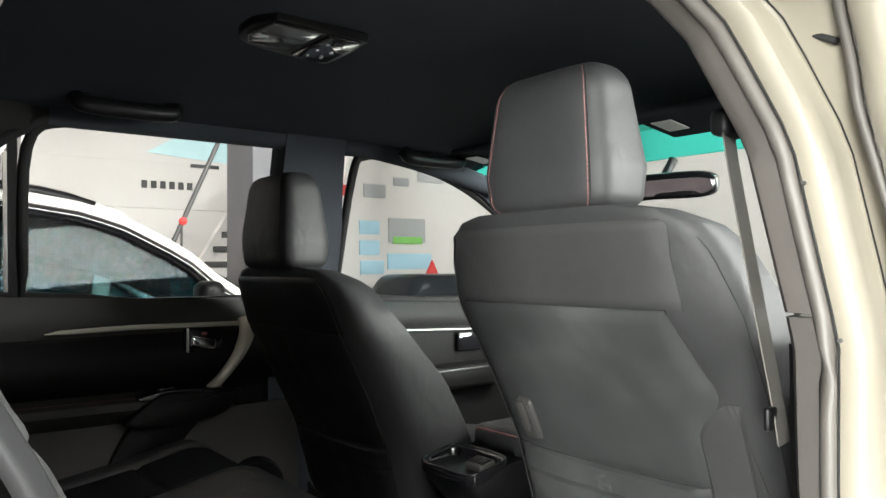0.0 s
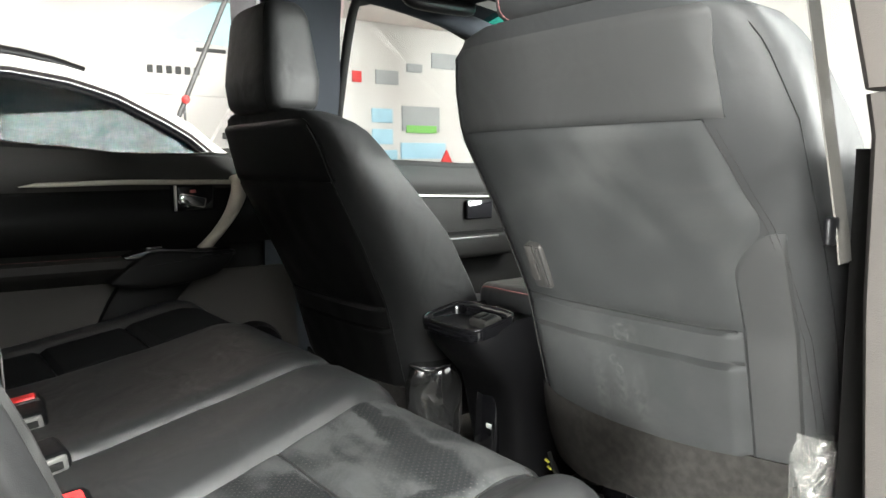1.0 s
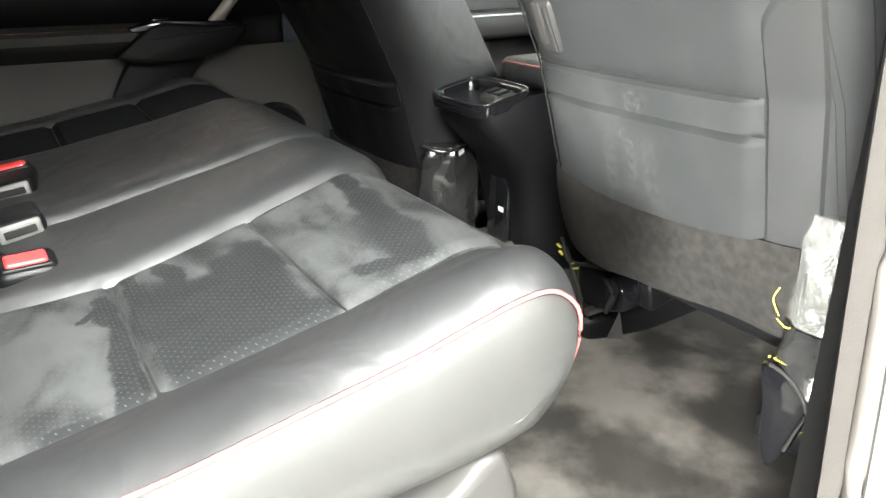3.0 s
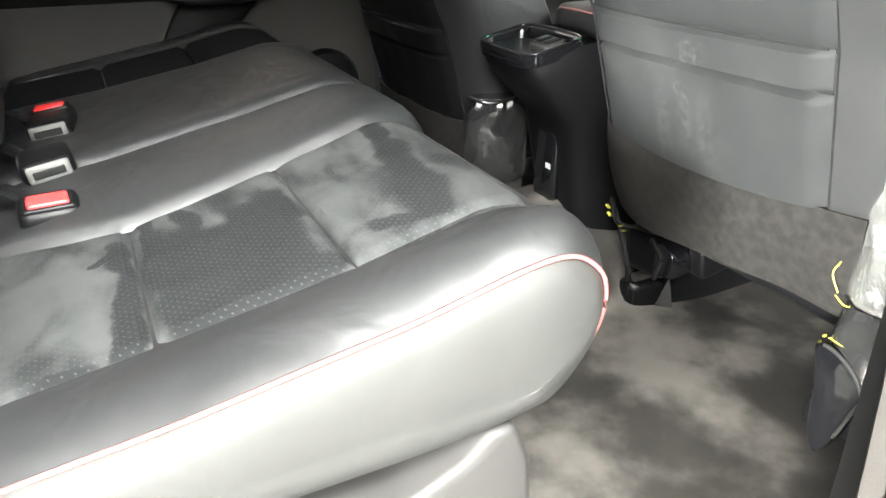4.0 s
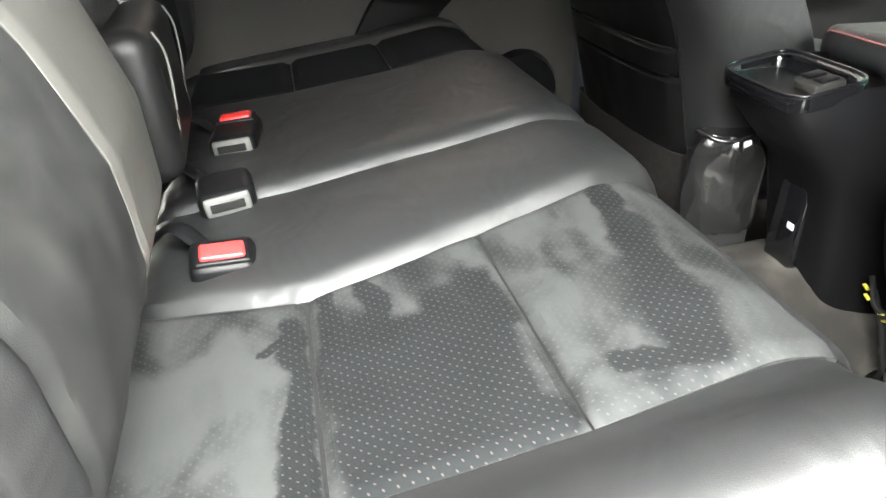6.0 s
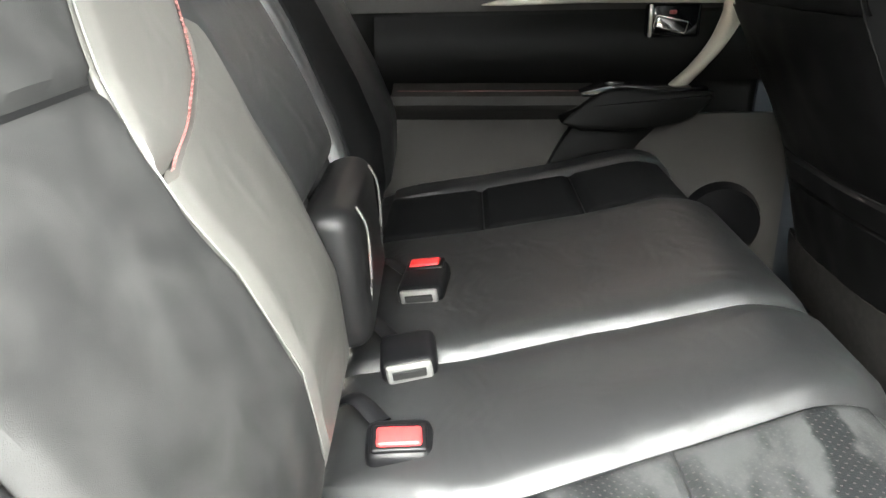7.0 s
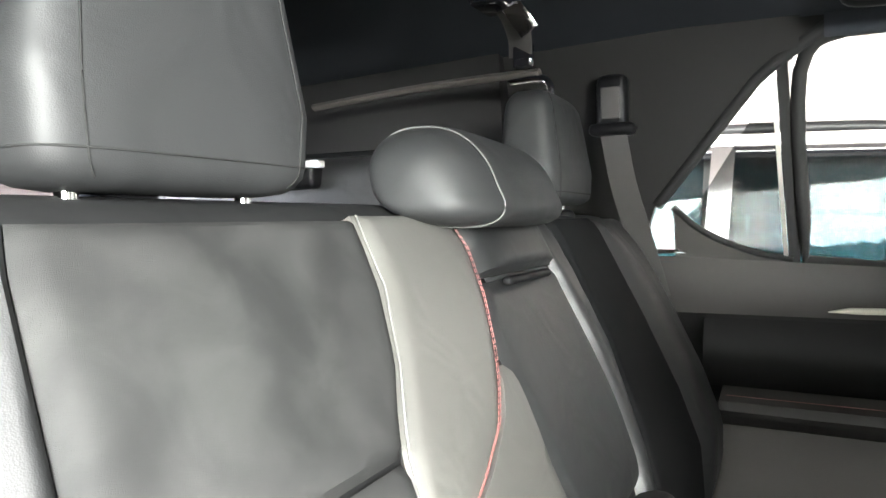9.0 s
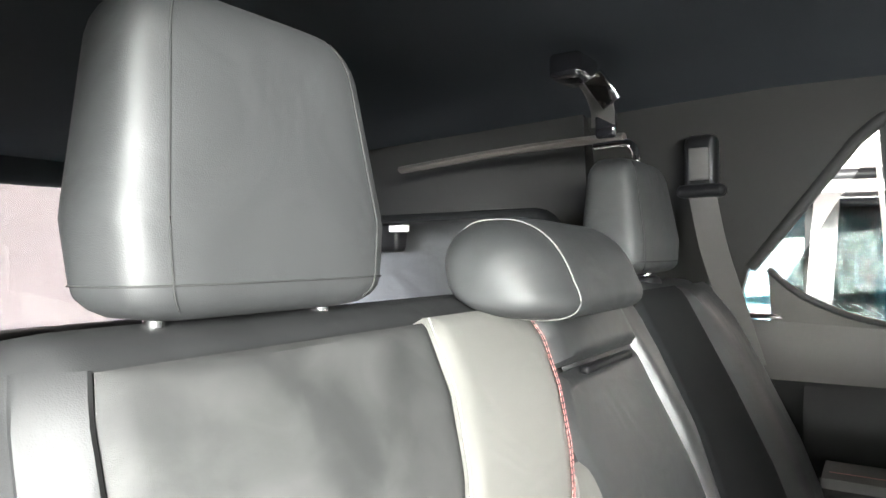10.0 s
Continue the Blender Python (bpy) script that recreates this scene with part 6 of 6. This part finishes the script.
# ---- the showroom's things beyond the glass ----
def parked_suv():
    xc, g = -2.90, GROUND
    car = thing("parked_suv", "white parked car with black roof rails and tinted glass", "car", (xc, 0.7, g))
    tops = ([-1.9, -1.5, -0.9, 0.0, 0.6, 0.8, 0.95, 1.1, 1.2, 1.33, 1.7, 1.95], [1.45, 1.66, 1.74, 1.755, 1.735, 1.705, 1.655, 1.575, 1.52, 1.40, 1.16, 1.05])
    top = lambda y: lerp(y, *tops)
    wide = lambda z: 0.92 * (0.985 - 0.19 * min(1, max(0, (z - 1.02) / 0.72)))
    secs = []
    for y, hood, wid, low in ((-1.92, 0.95, 0.80, 0.45), (-1.85, 1.02, 0.86, 0.35), (-1.4, 1.02, 0.90, 0.30), (-0.8, 1.02, 0.92, 0.28), (0.1, 1.02, 0.92, 0.28), (1.3, 1.02, 0.92, 0.28), (1.65, 1.05, 0.92, 0.28), (2.1, 1.02, 0.91, 0.30), (2.5, 0.93, 0.86, 0.35), (2.68, 0.72, 0.80, 0.45)):
        secs.append([(xc + k * wid, y, g + z) for k, z in ((-1, low), (-1, 0.8), (-0.98, hood - 0.03), (-0.9, hood), (0, hood + 0.02), (0.9, hood), (0.98, hood - 0.03), (1, 0.8), (1, low))])
    part("lower_body", grid(secs, wrap=True, angle=30), SUV_WHITE, car)
    part("roof", slab([[(xc + x, y, g + top(y) - 0.055 + 0.03 * (1 - (x / 0.7) ** 2)) for x in np.linspace(-0.70, 0.70, 15)] for y in np.linspace(-1.75, 0.96, 24)], 0.05), SUV_WHITE, car)
    part("lining", slab([[(xc + x, y, g + top(y) - 0.115 + 0.03 * (1 - (x / 0.7) ** 2)) for x in np.linspace(-0.68, 0.68, 9)] for y in np.linspace(-1.7, 0.94, 20)], 0.03), SEAM, car, "dark roof lining")
    part("door_trim", box(xc, -0.1, g + 0.97, 1.70, 2.9, 0.14, 0.03), SEAM, car)
    ys = list(np.linspace(-1.85, 1.92, 44))
    for s in (1, -1):
        side = lambda y, z, o=0.0: (xc + s * (wide(z) + o), y, g + z)
        part("roof_side", tube([side(y, top(y) - 0.052, -0.012) for y in ys], 0.030, 10), SUV_WHITE, car)
        part("window_visor", tube([side(y, top(y) - 0.092, 0.0) for y in ys[3:-5]], 0.028, 8, flat=1.0), GLOSS_BLACK, car, "dark strip along the window top")
        for y0 in (-0.92, 0.06):
            part("pillar", slab([[side(y0 + dy + 0.05 * (z - 1.0), z, -0.004) for dy in (-0.04, 0, 0.04)] for z in np.linspace(1.0, top(y0) - 0.08, 8)], 0.04), GLOSS_BLACK, car)
        part("rear_pillar", slab([[side(lerp(z, [1.0, 1.6], [-1.86, -1.6]) + dy, z, -0.006) for dy in (-0.02, 0.08, 0.16)] for z in np.linspace(1.0, 1.6, 8)], 0.04), SUV_WHITE, car)
        for a, b in ((-1.62, -0.96), (-0.88, 0.02), (0.10, 1.75)):
            part("side_window", slab([[side(y, 1.0 + (max(1.03, top(y) - 0.08) - 1.0) * k, -0.012) for y in np.linspace(a, b, 10)] for k in np.linspace(0, 1, 5)], 0.006), TINTED, car, "tinted side glass").visible_shadow = False
        part("inner_rail", slab([[side(y, top(y) - 0.30 + 0.22 * k, -0.09 - 0.02 * k) for y in np.linspace(-1.7, 1.15, 20)] for k in (0, 0.5, 1)], 0.03), SEAM, car, "dark trim above the windows")
        part("roof_rail", tube([side(y, top(y) - 0.008 - 0.02 * (abs(y + 0.3) / 1.15) ** 6, -0.02) for y in np.linspace(-1.45, 0.85, 24)], 0.026, 8), BLACK_PLASTIC, car)
        part("door_mirror", box(xc + s * 0.98, 1.24, g + 1.28, 0.16, 0.10, 0.15, 0.04, 3), BLACK_PLASTIC, car)
        for y in (-1.05, 1.95):
            w = part("wheel", lathe([(0, -0.12), (0.22, -0.12), (0.23, 0.12), (0, 0.12)], (xc + s * 0.86, y, g + 0.38), "x", 28), SILVER, car)
            part("tyre", lathe([(0.22, -0.12), (0.37, -0.11), (0.385, 0), (0.37, 0.11), (0.22, 0.12)], (xc + s * 0.86, y, g + 0.38), "x", 32), TYRE, w)
        for y in (-0.72, 0.22):
            part("door_handle", box(xc + s * 0.93, y, g + 0.94, 0.03, 0.16, 0.03, 0.01), CHROME, car)
    part("windscreen", slab([[(xc + x, 0.95 + 0.95 * k, g + 1.65 - 0.58 * k) for x in np.linspace(-0.66, 0.66, 8)] for k in np.linspace(0, 1, 6)], 0.006), TINTED, car).visible_shadow = False
    part("beige_upright", box(xc - 0.76, 1.22, g + 1.30, 0.04, 0.10, 0.56, 0.01, 2, (-10, 0, 0)), SATIN, car, "beige upright inside the far glass")
    part("dashboard", box(xc, 1.32, g + 1.02, 1.3, 0.5, 0.16, 0.06, 3), BLACK_PLASTIC, car)
    for sx in (-0.36, 0.36):
        for y in (0.05, -0.95):
            seat = part("seat", box(xc + sx, y, g + 1.0, 0.48, 0.14, 0.62, 0.06, 4, (8, 0, 0)), LEATHER_BACK, car)
            part("headrest", box(xc + sx, y - 0.05, g + 1.38, 0.26, 0.10, 0.18, 0.04, 4), LEATHER_BACK, seat)


parked_suv()


def showroom_things():
    solo("pillar_column", box(-5.3, 2.98, 2.2, 0.6, 0.42, 4.2, 0.01), COLUMN, "grey clad showroom column", "column", kind="structure")
    solo("ceiling_soffit", box(-6.9, -0.6, 3.62, 4.0, 18.4, 0.12, 0.01), WALL_PINK, "warm pinkish lowered ceiling along the showroom wall", "ceiling", kind="structure")
    for x in (-8.2, -6.9, -5.6):
        for y in (-1.5, 0.4, 1.6, 2.9, 4.2, 5.6, 7.2):
            d = thing("downlight", "small round lit downlight in the lowered ceiling", "downlight", (x, y, 3.55), "downlights")
            part("ring", lathe([(0.05, 0), (0.085, 0), (0.085, -0.012), (0.05, -0.012)], (x, y, 3.56), "z", 16), WALL_WHITE, d)
            part("lens", lathe([(0, 0), (0.07, 0), (0.07, -0.006), (0, -0.006)], (x, y, 3.558), "z", 16), LAMP_GLOW, d)
    st = thing("staircase", "open staircase with black treads between white stringers", "staircase", (-6.9, 2.2, 0.1))
    turn = Matrix.Rotation(radians(45), 4, "Z")
    climb = Vector((-0.174, 0.175, 0.19))
    foot = Vector((-6.45, 2.13, 0.219))
    for k in range(15):
        part("tread", turned(box(0.5, 0, 0, 1.0, 0.27, 0.075, 0.004), Matrix.Translation(foot + climb * k) @ turn), SIGN_DARK, st)
    for sx in (-0.03, 1.03):
        o = foot + turn.to_3x3() @ Vector((sx, -0.10, 0))
        part("stringer", slab([[o + climb * k + Vector((0, 0, dz)) for k in np.linspace(-0.6, 15, 4)] for dz in (-0.10, 0.16)], 0.04), WALL_WHITE, st)
    pole = thing("leaning_pole", "thin black pole leaning with a small red ball", "pole", (-4.0, 1.25, 0.1))
    part("shaft", tube([(-4.0, 1.06, 0.1), (-4.0, 2.14, 2.55)], 0.017, 8), SIGN_DARK, pole)
    part("strut", tube([(-4.0, 1.815, 1.83), (-4.0, 1.83, 0.1)], 0.009, 8), SIGN_DARK, pole)
    part("ball", lathe([(0, -0.03), (0.021, -0.021), (0.03, 0), (0.021, 0.021), (0, 0.03)], (-3.98, 1.82, 1.832), "z", 16), SIGN_RED, pole)
    sign = thing("wall_sign", "white fascia band with dark lettering bars", "sign", (-9.0, 3.2, 2.6))
    part("board", box(-8.98, 3.0, 2.62, 0.04, 4.0, 0.62, 0.01), WALL_WHITE, sign)
    for k in range(6):
        part("letter_bar", box(-8.95, 2.97 + 0.12 * k, 2.63, 0.02, 0.07, 0.10, 0.002), SIGN_DARK, sign)
    part("emblem", box(-8.95, 3.78, 2.92, 0.02, 0.4, 0.05, 0.002), SIGN_DARK, sign)
    solo("window_upper", prism([(3.0, 3.06), (4.3, 2.98), (4.3, 3.85)], "x", -8.99, -8.97), POSTER_CYAN, "upper window over the sign with painted pale sky", "window", kind="structure")
    for lab, y, z, w, h, m in (("small red mark", 6.05, 2.73, 0.16, 0.17, SIGN_RED), ("grey printed panel", 6.6, 2.75, 0.42, 0.22, POSTER_GREY), ("grey lettering bars", 7.13, 2.93, 0.30, 0.14, POSTER_GREY), ("grey printed panel", 7.75, 3.08, 0.55, 0.25, POSTER_GREY), ("light blue printed panel", 6.5, 2.15, 0.38, 0.22, POSTER_BLUE), ("light blue printed panel", 6.5, 1.82, 0.38, 0.24, POSTER_BLUE), ("light blue printed panel", 6.55, 1.5, 0.45, 0.22, POSTER_BLUE), ("pale grey printed panel", 7.25, 2.12, 0.75, 0.40, POSTER_GREY), ("green printed panel", 7.25, 1.95, 0.6, 0.12, GREEN), ("light blue printed panel", 7.3, 1.6, 0.9, 0.26, POSTER_BLUE)):
        solo("wall_poster", box(-8.985 + (0.012 if m is GREEN else 0.0), y, z, 0.03, w, h, 0.004), m, lab + " on the showroom wall", "poster", "wall posters")
    t = thing("warning_triangle", "red reflective warning triangle on the wall", "triangle", (-8.9, 7.75, 1.5))
    part("frame", prism([(7.62, 1.38), (7.88, 1.38), (7.75, 1.62)], "x", -8.98, -8.93, 0.01), SIGN_RED, t)
    dc = thing("dark_car", "small dark car parked by the far wall", "car", (-8.0, 7.2, 0.1))
    part("body", box(-7.9, 7.0, 0.72, 1.5, 3.2, 0.75, 0.15, 4), SIGN_DARK, dc)
    part("cabin", box(-7.9, 6.9, 1.2, 1.3, 1.7, 0.40, 0.15, 4, None, (0.85, 0.7)), SUV_GLASS, dc)
    for y in (5.9, 8.0):
        part("wheel", lathe([(0, -0.1), (0.3, -0.1), (0.31, 0.1), (0, 0.1)], (-7.2, y, 0.41), "x", 24), TYRE, dc)


showroom_things()
